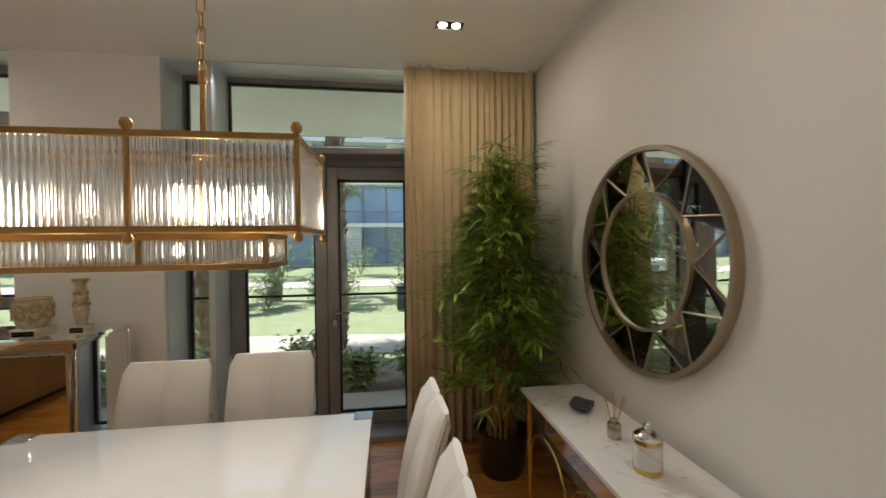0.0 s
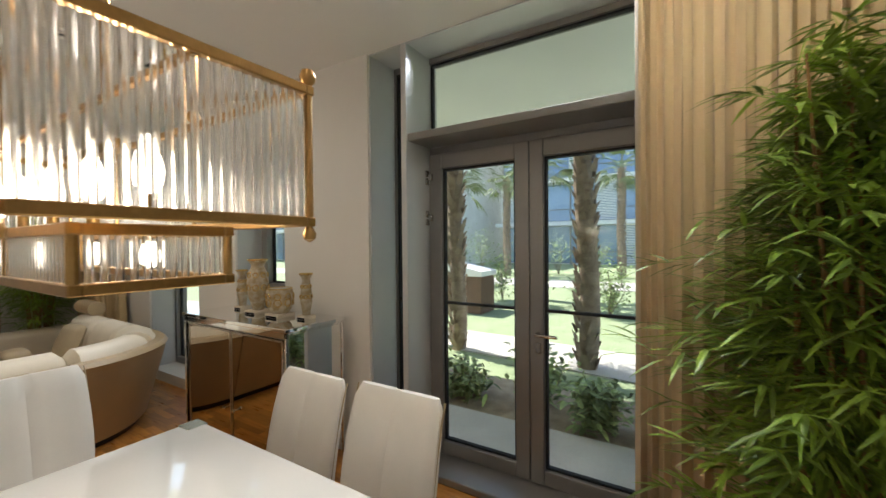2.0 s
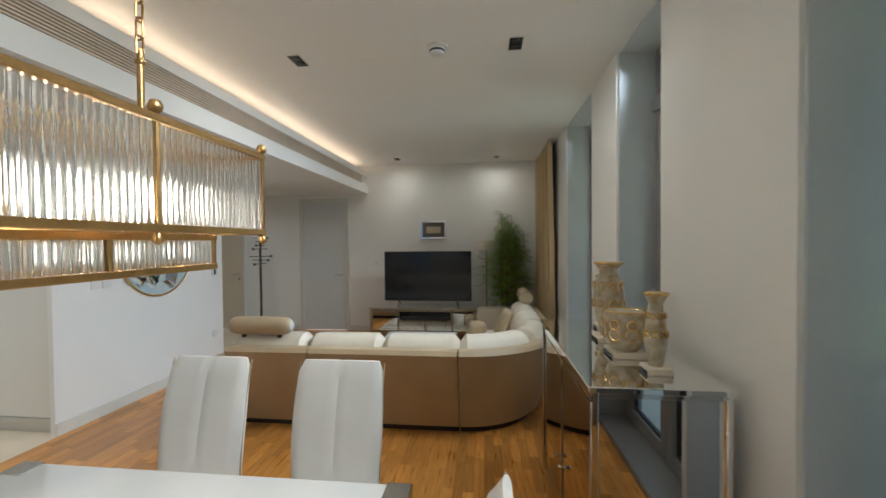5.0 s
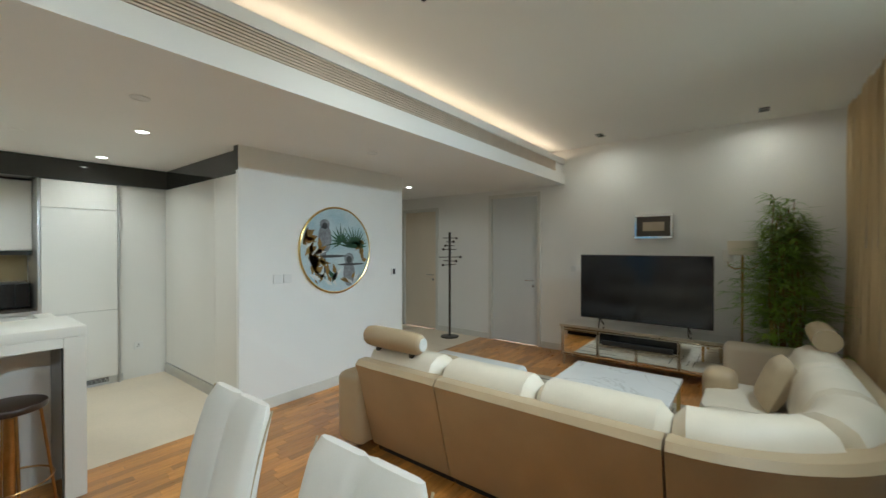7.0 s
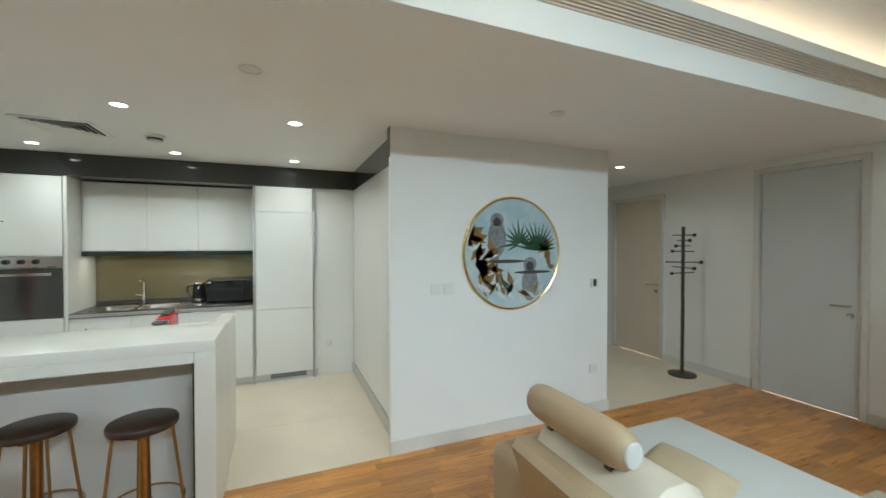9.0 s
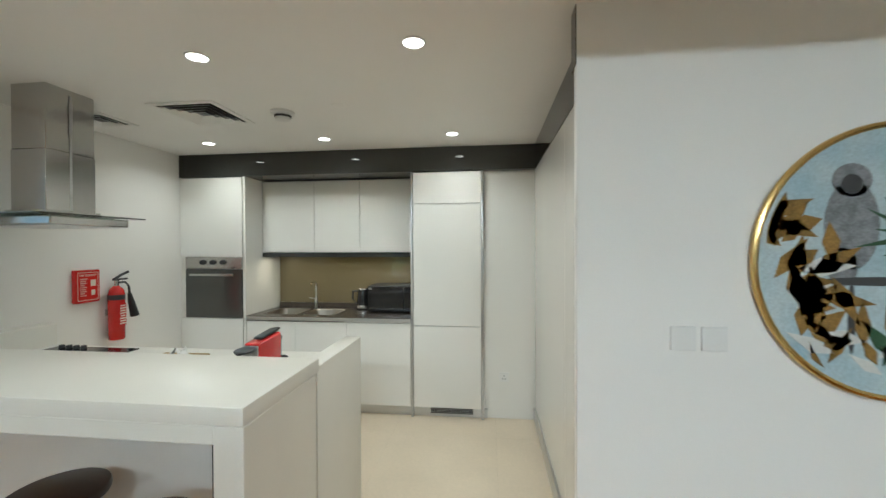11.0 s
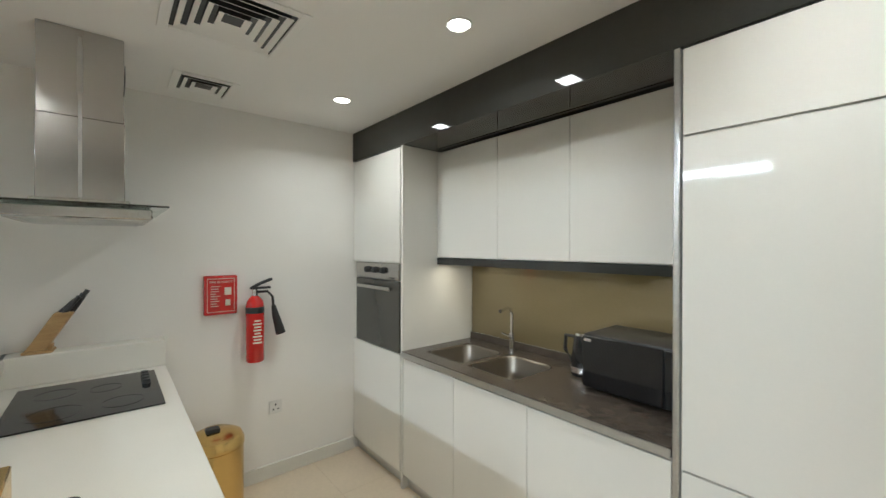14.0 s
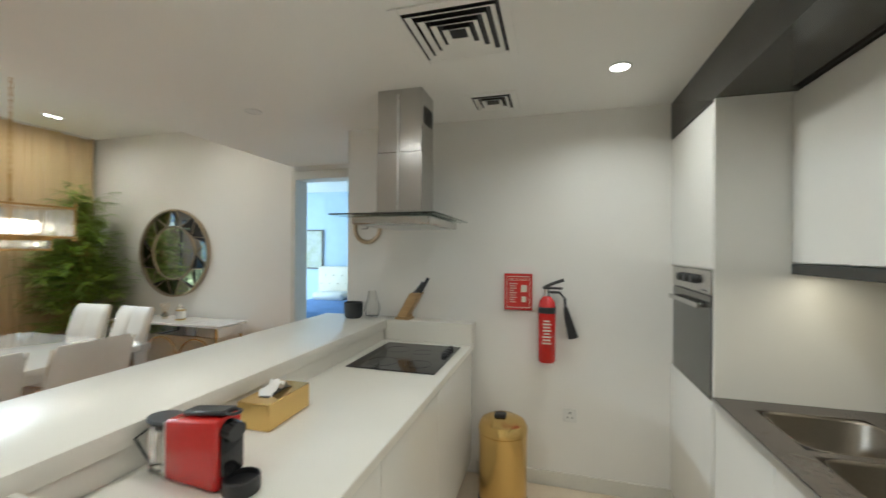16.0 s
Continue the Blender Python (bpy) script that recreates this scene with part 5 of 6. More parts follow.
part("worktop", B(-1.594, 0.62, -1.405, -0.742, 0.917, 0.955, bev=0.003), M_QUARTZ, bar, "lower worktop")
part("upstand", B(-1.594, 0.638, -0.741, -0.731, 0.917, 1.04), M_QUARTZ, bar)
part("upstand", B(0.5, 0.638, -1.405, -0.742, 0.956, 1.105, bev=0.003), M_QUARTZ, bar, "wall ledge")
for a, b in ((-1.594, -0.95), (-0.95, -0.25), (-0.25, 0.615)):
    unit("base_cabinet", a, b, 0.09, 0.915, -1.36, -0.79, "gloss cream base cabinet under the worktop", ())
    part("door", B(a + 0.002, b - 0.002, -1.385, -1.363, 0.1, 0.9, bev=0.002), M_GLOSS, bar, "gloss cream front")
part("plinth", B(-1.549, 0.638, -1.32, -0.79, 0, 0.088), M_ALU, bar)
hob = thing("hob", "black glass ceramic hob with knobs", "hob", pose(0.11, -1.083, 0.9555))
part("glass", B(-0.305, 0.305, -0.263, 0.263, 0, 0.007, bev=0.002), M_BLACK, hob)
for k in range(4):
    part("knob", T([(0.06 + k * 0.055, -0.215, 0.007), (0.06 + k * 0.055, -0.215, 0.028)], 0.018, 14, 0.016), M_BLACKM, hob)
for x, y, r in ((-0.16, 0.1, 0.09), (-0.16, -0.12, 0.075), (0.13, 0.12, 0.075), (0.1, -0.06, 0.06)):
    part("zone_ring", ring((x, y, 0.007), r, 0.0012, "z", 32, 4), M_OVENGLASS, hob)
hood = thing("cooker_hood", "stainless steel island hood with glass canopy", "cooker hood", pose(0.1, -1.068, 0))
part("chimney", boxes((-0.13, 0.1, -0.143, 0.143, 1.85, 2.2), (-0.127, 0.097, -0.14, 0.14, 2.2, ZK - 0.001), bev=0.003), M_STEEL, hood, "brushed steel chimney")
part("chimney_slot", boxes((-0.1325, -0.1305, 0.0, 0.012, 1.86, 2.54), (-0.1335, -0.1325, -0.004, 0.016, 2.3, 2.5)), M_ALU, hood, "", False)
part("vent_slots", boxes(*((-0.08 + 0.025 * k, -0.064 + 0.025 * k, -0.1455, -0.1435, 2.38, 2.48) for k in range(6))), M_BLACKM, hood, "", False)
part("canopy_body", B(-0.27, 0.36, -0.235, 0.235, 1.765, 1.812, bev=0.006), M_STEEL, hood)
part("collar", B(-0.15, 0.12, -0.16, 0.16, 1.826, 1.852, bev=0.004), M_STEEL, hood)
part("filter", boxes((-0.24, 0.03, -0.2, 0.2, 1.76, 1.765), (0.05, 0.33, -0.2, 0.2, 1.76, 1.765)), M_ALU, hood)
part("glass_canopy", B(-0.34, 0.45, -0.29, 0.34, 1.816, 1.824, bev=0.002), glass("hood_glass", (0.55, 0.66, 0.62)), hood, "green-tinted glass plate")

for x, y in ((-0.86, -0.3), (-1.365, -0.16)):
    st = thing("bar_stool", "round dark wooden bar stool with brass legs", "stool", pose(x, y, 0), "stools at the breakfast bar")
    part("seat", lathe([(0.001, 0.662), (0.15, 0.662), (0.161, 0.666), (0.164, 0.674), (0.164, 0.692), (0.16, 0.7), (0.15, 0.703), (0.001, 0.703)], 40), M_WALNUT, st, "dark walnut seat")
    part("hub", lathe([(0.03, 0.628), (0.042, 0.634), (0.045, 0.662), (0.001, 0.662)], 20), M_DARKMETAL, st, "dark metal hub")
    part("screw_post", T([(0, 0, 0.0), (0, 0, 0.63)], 0.027, 14), M_BRASS, st, "brass centre post")
    part("cross_plate", boxes((-0.135, 0.135, -0.012, 0.012, 0.655, 0.6615), (-0.012, 0.012, -0.135, 0.135, 0.648, 0.6545), bev=0.001), M_BRASS, st)
    for k in range(4):
        a = 0.12 + k * math.pi / 2
        part("leg", T([(0.13 * math.cos(a), 0.13 * math.sin(a), 0.66), (0.205 * math.cos(a), 0.205 * math.sin(a), 0)], 0.008, 8), M_BRASS, st, "thin brass leg")
    part("foot_ring", ring((0, 0, 0.24), 0.186, 0.006, "z", 36, 6), M_BRASS, st, "brass foot ring")

cm = thing("coffee_machine", "slim red capsule coffee machine with black lever", "coffee machine", pose(-1.295, -0.985, 0.9555, 0, 0, -4) @ Matrix.Diagonal((1, 1, 0.88, 1)))
shell = B(-0.045, 0.045, -0.1, 0.1, 0.004, 0.2, bev=0.012, seg=3)
for v in shell.verts:
    if v.co.z > 0.1:
        v.co.z += 0.03 * (0.1 - v.co.y) / 0.2
part("body", shell, M_RED, cm, "glossy red body")
part("lever", boxes((-0.026, 0.026, -0.105, 0.05, 0.0, 0.016), bev=0.005), M_BLACKM, cm, "black lever").matrix_local = pose(0, 0, 0.219, -8.5)
part("lever_ring", ring((0, -0.115, 0.242), 0.018, 0.005, "z", 20, 6), M_BLACKM, cm, "black lever loop")
part("brew_head", T([(0, -0.095, 0.185), (0, -0.128, 0.18)], 0.034, 20, 0.03), M_BLACK, cm, "black brewing head")
part("spout_block", B(-0.034, 0.034, -0.118, -0.101, 0.05, 0.175, bev=0.006, seg=2), M_BLACK, cm)
part("drip_tray", lathe([(0.046, 0), (0.048, 0.004), (0.048, 0.045), (0.044, 0.048), (0.042, 0.03), (0.001, 0.028)], 24, (0, -0.145, 0)), M_BLACKM, cm, "round black drip tray")
tank = boxes((-0.04, 0.04, 0.103, 0.18, 0.003, 0.165), bev=0.012)
part("water_tank", tank, M_ROD, cm, "clear water tank")
part("rear_panel", B(-0.042, 0.042, 0.098, 0.106, 0.01, 0.19, bev=0.003), M_ALU, cm)
lid = lathe([(0.001, 0.168), (0.05, 0.17), (0.054, 0.178), (0.05, 0.184), (0.001, 0.186)], 24)
for v in lid.verts:
    v.co.y = 0.145 + v.co.y * 1.25
    v.co.x *= 0.85
part("tank_lid", lid, M_SLATE, cm, "dark grey tank lid")
part("cable", T([(0.0, 0.1, 0.05), (-0.03, 0.17, 0.03), (-0.05, 0.21, 0.12), (0.03, 0.225, 0.14), (0.12, 0.232, 0.07)], 0.004, 6), M_BLACKM, cm)
tb = thing("tissue_box", "gold tissue box with a white tissue", "tissue box", pose(-0.87, -0.89, 0.9555, 0, 0, 2))
part("box", B(-0.13, 0.13, -0.07, 0.07, 0, 0.1, bev=0.004), M_GOLD, tb)
part("slot", B(-0.07, 0.07, -0.02, 0.02, 0.1, 0.102), M_BLACKM, tb)
bm = bmesh.new()
for i in range(9):
    for j in range(5):
        bm.verts.new((-0.06 + 0.015 * i, -0.03 + 0.015 * j + 0.01 * math.sin(i * 1.3), 0.1 + 0.05 * math.sin(math.pi * i / 8) * (0.6 + 0.4 * math.cos(i * 2.1 + j))))
bm.verts.ensure_lookup_table()
for i in range(8):
    for j in range(4):
        bm.faces.new([bm.verts[k] for k in (i * 5 + j, i * 5 + 5 + j, i * 5 + 6 + j, i * 5 + 1 + j)])
tis = part("tissue", bm, M_WHITE, tb, "white tissue")
kb = thing("knife_block", "beech knife block with black handled knives", "knife block", pose(0.57, -0.88, 1.1055, 0, 0, 176))
blk = B(-0.045, 0.045, -0.058, 0.02, 0.014, 0.2, bev=0.004)
for v in blk.verts:
    v.co.y += 0.58 * v.co.z
part("block", blk, M_WOODLIGHT, kb)
part("base", boxes((-0.05, 0.05, -0.06, 0.055, 0, 0.0135), (-0.03, 0.03, 0.03, 0.05, 0.0137, 0.04), bev=0.003), M_WOODLIGHT, kb)
for x, z in ((-0.025, 0.0), (0.0, 0.02), (0.025, -0.01), (0.0, -0.03)):
    part("knife_handle", T([(x, 0.1 + z, 0.19), (x, 0.165 + z, 0.29 + z)], 0.011, 8), M_BLACKM, kb, "black knife handle")
cup = whole("pot", lathe([(0.055, 0), (0.064, 0.01), (0.069, 0.03), (0.07, 0.117), (0.065, 0.117), (0.063, 0.03), (0.001, 0.015)], 28), M_SLATE, "dark slate ceramic pot on the bar", "pot", "", True)
cup.matrix_world = pose(0.5, -0.49, 1.1055)
gj = whole("glass_jar", lathe([(0.035, 0), (0.05, 0.02), (0.06, 0.06), (0.055, 0.1), (0.035, 0.14), (0.028, 0.18), (0.031, 0.2), (0.028, 0.2), (0.025, 0.18), (0.032, 0.138), (0.052, 0.098), (0.057, 0.06), (0.046, 0.022), (0.001, 0.012)], 24), M_ROD, "clear glass jar on the bar", "jar", "", True)
gj.matrix_world = pose(0.555, -0.62, 1.1055)
plate("wall_socket", -0.78, -0.62, -0.751, -0.742, 0.975, 1.045, "white double wall socket plate", "socket", ((-0.76, -0.755, -0.753, -0.751, 1.0, 1.015), (-0.68, -0.675, -0.753, -0.751, 1.0, 1.015)))
plate("wall_socket", -1.2, -1.1, -0.751, -0.742, 0.975, 1.045, "white plastic wall socket plate", "socket")
wc = thing("wall_clock", "round wall clock with copper rim", "clock", pose(0.64, -0.54, 1.785))
part("rim", ring((-0.02, 0, 0), 0.105, 0.018, "x", 36, 8), M_CHAMP, wc, "copper rim")
part("face", T([(0, 0, 0), (-0.014, 0, 0)], 0.1, 32), M_WHITE, wc)
part("hand_long", B(-0.018, -0.0145, -0.003, 0.003, 0, 0.08), M_BLACKM, wc)
part("hand_short", B(-0.018, -0.0145, 0, 0.05, -0.003, 0.003), M_BLACKM, wc)


def writing(text, size, m, material, parent):
    cu = bpy.data.curves.new("lettering", "FONT")
    cu.body, cu.size, cu.align_x, cu.align_y, cu.extrude = text, size, "CENTER", "CENTER", 0.0006
    me = bpy.data.meshes.new_from_object(bpy.data.objects.new("lettering", cu))
    me.materials.append(material)
    o = new("lettering", me)
    o.parent, o.matrix_local = parent, m


fb = thing("fire_blanket", "red wall-mounted fire blanket box with white lettering", "fire blanket", pose(0.64, -1.713, 1.332))
part("case", B(-0.035, 0, -0.097, 0.097, -0.128, 0.128, bev=0.005), M_RED, fb)
M_PRINT = mat("cream_print", (0.75, 0.66, 0.55), 0.6)
part("border", boxes((-0.0365, -0.0355, -0.08, 0.08, 0.106, 0.11), (-0.0365, -0.0355, -0.08, 0.08, -0.11, -0.106), (-0.0365, -0.0355, -0.08, -0.077, -0.106, 0.106), (-0.0365, -0.0355, 0.077, 0.08, -0.106, 0.106)), M_PRINT, fb, "", False)
writing("FIRE BLANKET", 0.021, pose(-0.0358, 0, 0.085, 90, 0, -90), M_PRINT, fb)
for k in range(9):
    w = (0.055, 0.045, 0.05, 0.03, 0.052, 0.04, 0.05, 0.035, 0.045)[k]
    part("text_line", B(-0.0365, -0.0355, 0.06 - w, 0.06, 0.055 - k * 0.016, 0.06 - k * 0.016), M_PRINT, fb, "", False)
part("pictogram", boxes((-0.0365, -0.0355, -0.06, -0.02, 0.0, 0.05), (-0.0365, -0.0355, -0.055, -0.025, -0.07, -0.03)), M_PRINT, fb, "", False)
ex = thing("fire_extinguisher", "red fire extinguisher with black horn", "fire extinguisher", pose(0.565, -1.91, 0.872))
part("cylinder", lathe([(0.05, 0), (0.057, 0.01), (0.058, 0.37), (0.05, 0.41), (0.03, 0.435), (0.02, 0.445)], 28), M_RED, ex, "red cylinder")
part("label_panel", B(-0.0595, -0.057, -0.03, 0.03, 0.12, 0.3), M_RED, ex)
for k in range(8):
    w = (0.028, 0.024, 0.028, 0.018, 0.026, 0.022, 0.027, 0.02)[k]
    part("text_line", B(-0.0612, -0.0598, -w, w, 0.13 + k * 0.021, 0.14 + k * 0.021), M_PRINT, ex, "", False)
part("black_band", lathe([(0.0588, 0.33), (0.0588, 0.372)], 28), M_BLACKM, ex, "black label band")
part("valve", T([(0, 0, 0.44), (0, 0, 0.49)], 0.018, 12), M_CHROME, ex)
part("lever", boxes((-0.012, 0.012, -0.1, 0.03, 0.49, 0.505), bev=0.003), M_BLACKM, ex)
part("carry_handle", T([(0, 0.02, 0.5), (0, -0.04, 0.53), (0, -0.11, 0.555)], 0.011, 8), M_BLACKM, ex)
part("hose", T([(0, -0.02, 0.47), (0, -0.08, 0.47), (0, -0.115, 0.43), (0, -0.12, 0.36)], 0.009, 8), M_BLACKM, ex)
part("horn", T([(0, -0.12, 0.37), (0, -0.135, 0.3), (0, -0.17, 0.17)], 0.014, 14, 0.034), M_BLACKM, ex, "black discharge horn")
part("bracket", B(0.05, 0.075, -0.03, 0.03, 0.2, 0.25), M_STEEL, ex)
bn = thing("pedal_bin", "gold metal pedal bin with domed lid", "bin", pose(0.385, -1.64, 0) @ Matrix.Diagonal((1.06, 1.06, 1.12, 1)))
part("body", lathe([(0.145, 0.025), (0.145, 0.4), (0.143, 0.402)], 36), M_GOLD, bn)
part("base", lathe([(0.14, 0), (0.148, 0.004), (0.148, 0.028), (0.14, 0.03)], 36), M_BLACKM, bn, "black base")
part("lid", lathe([(0.149, 0.405), (0.149, 0.43), (0.135, 0.46), (0.09, 0.482), (0.001, 0.49)], 36), M_GOLD, bn, "domed gold lid")
part("lid_handle", B(-0.04, 0.02, -0.02, 0.05, 0.485, 0.505, bev=0.006), M_BLACKM, bn)
fd = thing("floor_drain", "square metal floor drain frame", "drain", pose(-1.255, -2.43, 0.0))
part("frame", boxes((-0.06, 0.06, -0.06, -0.052, 0.0, 0.004), (-0.06, 0.06, 0.052, 0.06, 0.0, 0.004), (-0.06, -0.052, -0.052, 0.052, 0.0, 0.004), (0.052, 0.06, -0.052, 0.052, 0.0, 0.004)), M_DARKMETAL, fd)

# ---- ceiling fittings ----
for x, y in ((-2.83, 1.72), (-2.77, 3.4), (-6.55, 1.66), (-6.6, 3.36), (0.88, 3.49), (0.88, 1.74)):
    d = thing("ceiling_spot", "recessed black twin ceiling spotlight", "ceiling light", pose(x, y, ZL), "living room spotlights")
    part("housing", boxes((-0.1, 0.1, -0.055, -0.047, -0.005, -0.0005), (-0.1, 0.1, 0.047, 0.055, -0.005, -0.0005), (-0.1, -0.092, -0.047, 0.047, -0.005, -0.0005), (0.092, 0.1, -0.047, 0.047, -0.005, -0.0005)), M_WHITE, d, "", False)
    part("recess", B(-0.092, 0.092, -0.047, 0.047, -0.003, -0.0008), M_BLACK, d, "black recess", False)
    for k in (-0.045, 0.045):
        part("lens", T([(k, 0, -0.003), (k, 0, -0.012)], 0.03, 18, 0.026), M_LEDON if y > 2 and x > -1 else M_OVENGLASS, d, "spot lens")
for x, y, on in ((-1.92, 0.135, 0), (-1.09, -0.77, 1), (-2.173, -0.766, 1), (0.0, -2.275, 1), (-1.094, -2.27, 1), (-2.213, -2.26, 1), (-3.86, 0.18, 0), (-5.82, -1.12, 1), (0.07, 0.06, 0)):
    d = thing("downlight", "round white recessed downlight", "ceiling light", pose(x, y, ZK), "round downlights")
    part("rim", ring((0, 0, -0.002), 0.052, 0.006, "z", 28, 6), M_WHITE, d)
    part("lens", T([(0, 0, -0.001), (0, 0, -0.004)], 0.046, 24), M_LEDON if on else M_WHITE, d, "lit lens" if on else "")
    if on:
        lamp("downlight_lamp", "AREA", 2.1, (x, y, ZK - 0.012), (x, y, 0), (1.0, 0.96, 0.9), 0.1, 0, 150)
lamp("under_cabinet_strip", "AREA", 1.5, (-0.9, -3.05, 1.522), (-0.9, -3.05, 0), (1.0, 0.86, 0.66), 1.5, 0.04)
# only the (0.88, 3.49) spot is lit; lamps at the others are added fill
for x, y, w in ((-2.83, 1.72, 2.2), (-2.77, 3.4, 3.2), (0.88, 3.49, 3.6), (0.88, 1.74, 2.4), (-6.55, 1.66, 1.6), (-6.6, 3.36, 1.6)):
    lamp("spot_and_fill_lamp", "AREA", w, (x, y, ZL - 0.015), (x, y, 0), (1.0, 0.91, 0.79), 0.12, 0, 170)
for x, y, z, s in ((-2.75, 2.83, ZL, 1.0), (-1.09, -1.58, ZK, 1.0)):
    d = thing("smoke_detector", "round white smoke detector on the ceiling", "smoke detector", pose(x, y, z))
    part("base", lathe([(0.04, -0.018), (0.078, -0.015), (0.08, -0.0005)], 28), M_WHITE, d)
    part("head", lathe([(0.03, -0.062), (0.05, -0.056), (0.058, -0.018)], 24), M_WHITE, d)
    part("vent_ring", lathe([(0.0555, -0.042), (0.0585, -0.028)], 24), M_BLACKM, d)
for x, y, z in ((-2.87, 2.28, ZL), (-4.81, 0.2, ZK), (-1.525, -1.51, ZK)):
    d = thing("ceiling_cover", "round flat white ceiling cover plate", "cover plate", pose(x, y, z))
    part("disc", lathe([(0.048, -0.005), (0.052, -0.0005)], 24), M_CEIL, d)
for x, y, s in ((-0.52, -1.545, 0.24), (0.32, -1.57, 0.16)):
    v = thing("ceiling_vent", "square white ceiling air diffuser", "vent", pose(x, y, ZK))
    part("frame", boxes((-s, s, -s, -s + 0.04, -0.008, -0.0005), (-s, s, s - 0.04, s, -0.008, -0.0005), (-s, -s + 0.04, -s + 0.04, s - 0.04, -0.008, -0.0005), (s - 0.04, s, -s + 0.04, s - 0.04, -0.008, -0.0005), bev=0.003), M_CEIL, v)
    # flat black sheet paints the shade behind the slats; the ceiling has no hole
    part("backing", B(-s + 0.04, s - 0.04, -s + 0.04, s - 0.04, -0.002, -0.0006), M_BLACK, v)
    q = s - 0.055
    while q > 0.03:
        bm = bmesh.new()
        for sx, sy in ((1, 0), (-1, 0), (0, 1), (0, -1)):
            o, i2 = q, q - 0.022
            pts = [(-o, o, -0.014), (o, o, -0.014), (i2, i2, -0.003), (-i2, i2, -0.003)]
            rot = Matrix.Rotation(math.atan2(sx, sy), 3, "Z")
            f1 = [bm.verts.new(rot @ Vector(p)) for p in pts]
            f2 = [bm.verts.new(rot @ Vector((p[0], p[1], p[2] + 0.0015))) for p in pts]
            bm.faces.new(f1), bm.faces.new(f2[::-1])
            for k in range(4):
                bm.faces.new((f1[k], f2[k], f2[(k + 1) % 4], f1[(k + 1) % 4]))
        part("slat", bm, M_CEIL, v, "", False)
        q -= 0.042

# ---- outside ----
GZ = -0.14
S("ground", B(-300, 300, 4.6, 500, GZ - 0.3, GZ), M_GRASS, "mown green lawn")
S("ground_behind", B(-300, 300, -300, 4.6, GZ - 0.3, GZ - 0.06), M_GRASS, "ground behind the house")
# unseen strip, added pale to bounce neutral light onto the soffit
S("terrace", B(-8, 8, 4.6, 5.45, GZ, -0.03), M_PATH, "pale paved strip added to bounce light up")
S("planting_bed", B(-8, 8, 5.45, 6.7, GZ - 0.02, GZ + 0.03), M_SAND, "sandy planting bed along the terrace")
S("soffit", B(-9, 9, 4.6, 7.3, 3.35, 3.5), M_FACADE, "pale soffit over the terrace")
pathway = bmesh.new()
last = None
for k in range(30):
    x = -16 + k
    y = 8.1 - 0.12 * x - 0.012 * x * x * (1 if x < 0 else 2)
    row = [pathway.verts.new((x, y + w, GZ + h)) for w, h in ((-0.65, 0), (-0.65, 0.02), (0.65, 0.02), (0.65, 0))]
    if last:
        for j in range(3):
            pathway.faces.new((last[j], row[j], row[j + 1], last[j + 1]))
    last = row
S("pavement", pathway, M_PATH, "pale curving garden path")
S("road", B(-60, 60, 17.5, 20.5, GZ, GZ + 0.02), M_PATH, "pale paved walkway")


def palm(x, y, h, seed, r=0.17):
    rnd = random.Random(seed)
    p = thing("palm_tree", "palm tree with rough ringed trunk", "tree", pose(x, y, GZ), "palm trees")
    pts = [(0.06 * math.sin(k), 0.05 * math.cos(k * 1.3), h * k / 10) for k in range(11)]
    part("trunk", T(pts, r * 1.12, 12, r * 0.9), M_TRUNK, p, "rough brown trunk")
    bm = bmesh.new()
    for k in range(int(h * 34)):
        z = h * k / int(h * 34)
        a = k * 2.4
        c = Vector((r * 0.98 * math.cos(a), r * 0.98 * math.sin(a), z))
        o, s = Vector((math.cos(a), math.sin(a), 0)), Vector((-math.sin(a), math.cos(a), 0))
        w, L = rnd.uniform(0.04, 0.075), rnd.uniform(0.12, 0.22)
        q = [bm.verts.new(v) for v in (c - s * w, c + s * w, c + o * 0.075 + s * w * 0.6 + Vector((0, 0, L)), c + o * 0.075 - s * w * 0.6 + Vector((0, 0, L)), c + Vector((0, 0, L * 0.6)))]
        bm.faces.new(q[:4]), bm.faces.new((q[1], q[4], q[2])), bm.faces.new((q[0], q[3], q[4]))
    part("bark_scales", bm, M_TRUNK, p, "", False)
    bm = bmesh.new()
    for k in range(34):
        a, up = k * 2.399, rnd.uniform(-0.7, 1.0)
        o = Vector((math.cos(a), math.sin(a), 0))
        base = Vector((0, 0, h))
        L = rnd.uniform(0.8, 1.2)
        hub = base + o * L * math.cos(up * 0.9) * 0.8 + Vector((0, 0, L * math.sin(up * 0.9)))
        tube(bm, [base, (base + hub) / 2 + Vector((0, 0, 0.08)), hub], 0.012, 4, 0.006)
        side = Vector((-math.sin(a), math.cos(a), 0))
        d0 = (hub - base).normalized()
        for j in range(15):
            t = (j - 7) / 7 * 1.35
            d = (d0 * math.cos(t) + side * math.sin(t)).normalized()
            leaf(bm, hub, d, rnd.uniform(0.5, 0.75), 0.022, rnd.uniform(0.15, 0.5))
    part("crown", bm, M_FROND, p, "fan fronds", False)


palm(-2.5, 7.7, 5.2, 1, 0.11)
palm(-0.4, 7.7, 6.4, 2, 0.125)
palm(-3.1, 14.0, 4.2, 3)
palm(-5.8, 13.0, 3.9, 4)
palm(1.6, 13.0, 4.6, 5)
palm(-9.5, 17.0, 4.6, 6)
palm(4.5, 16.0, 4.6, 7)
palm(-12, 10.5, 4.6, 8)
palm(-7.6, 22, 5.2, 9)
palm(-2, 23, 5.4, 10)


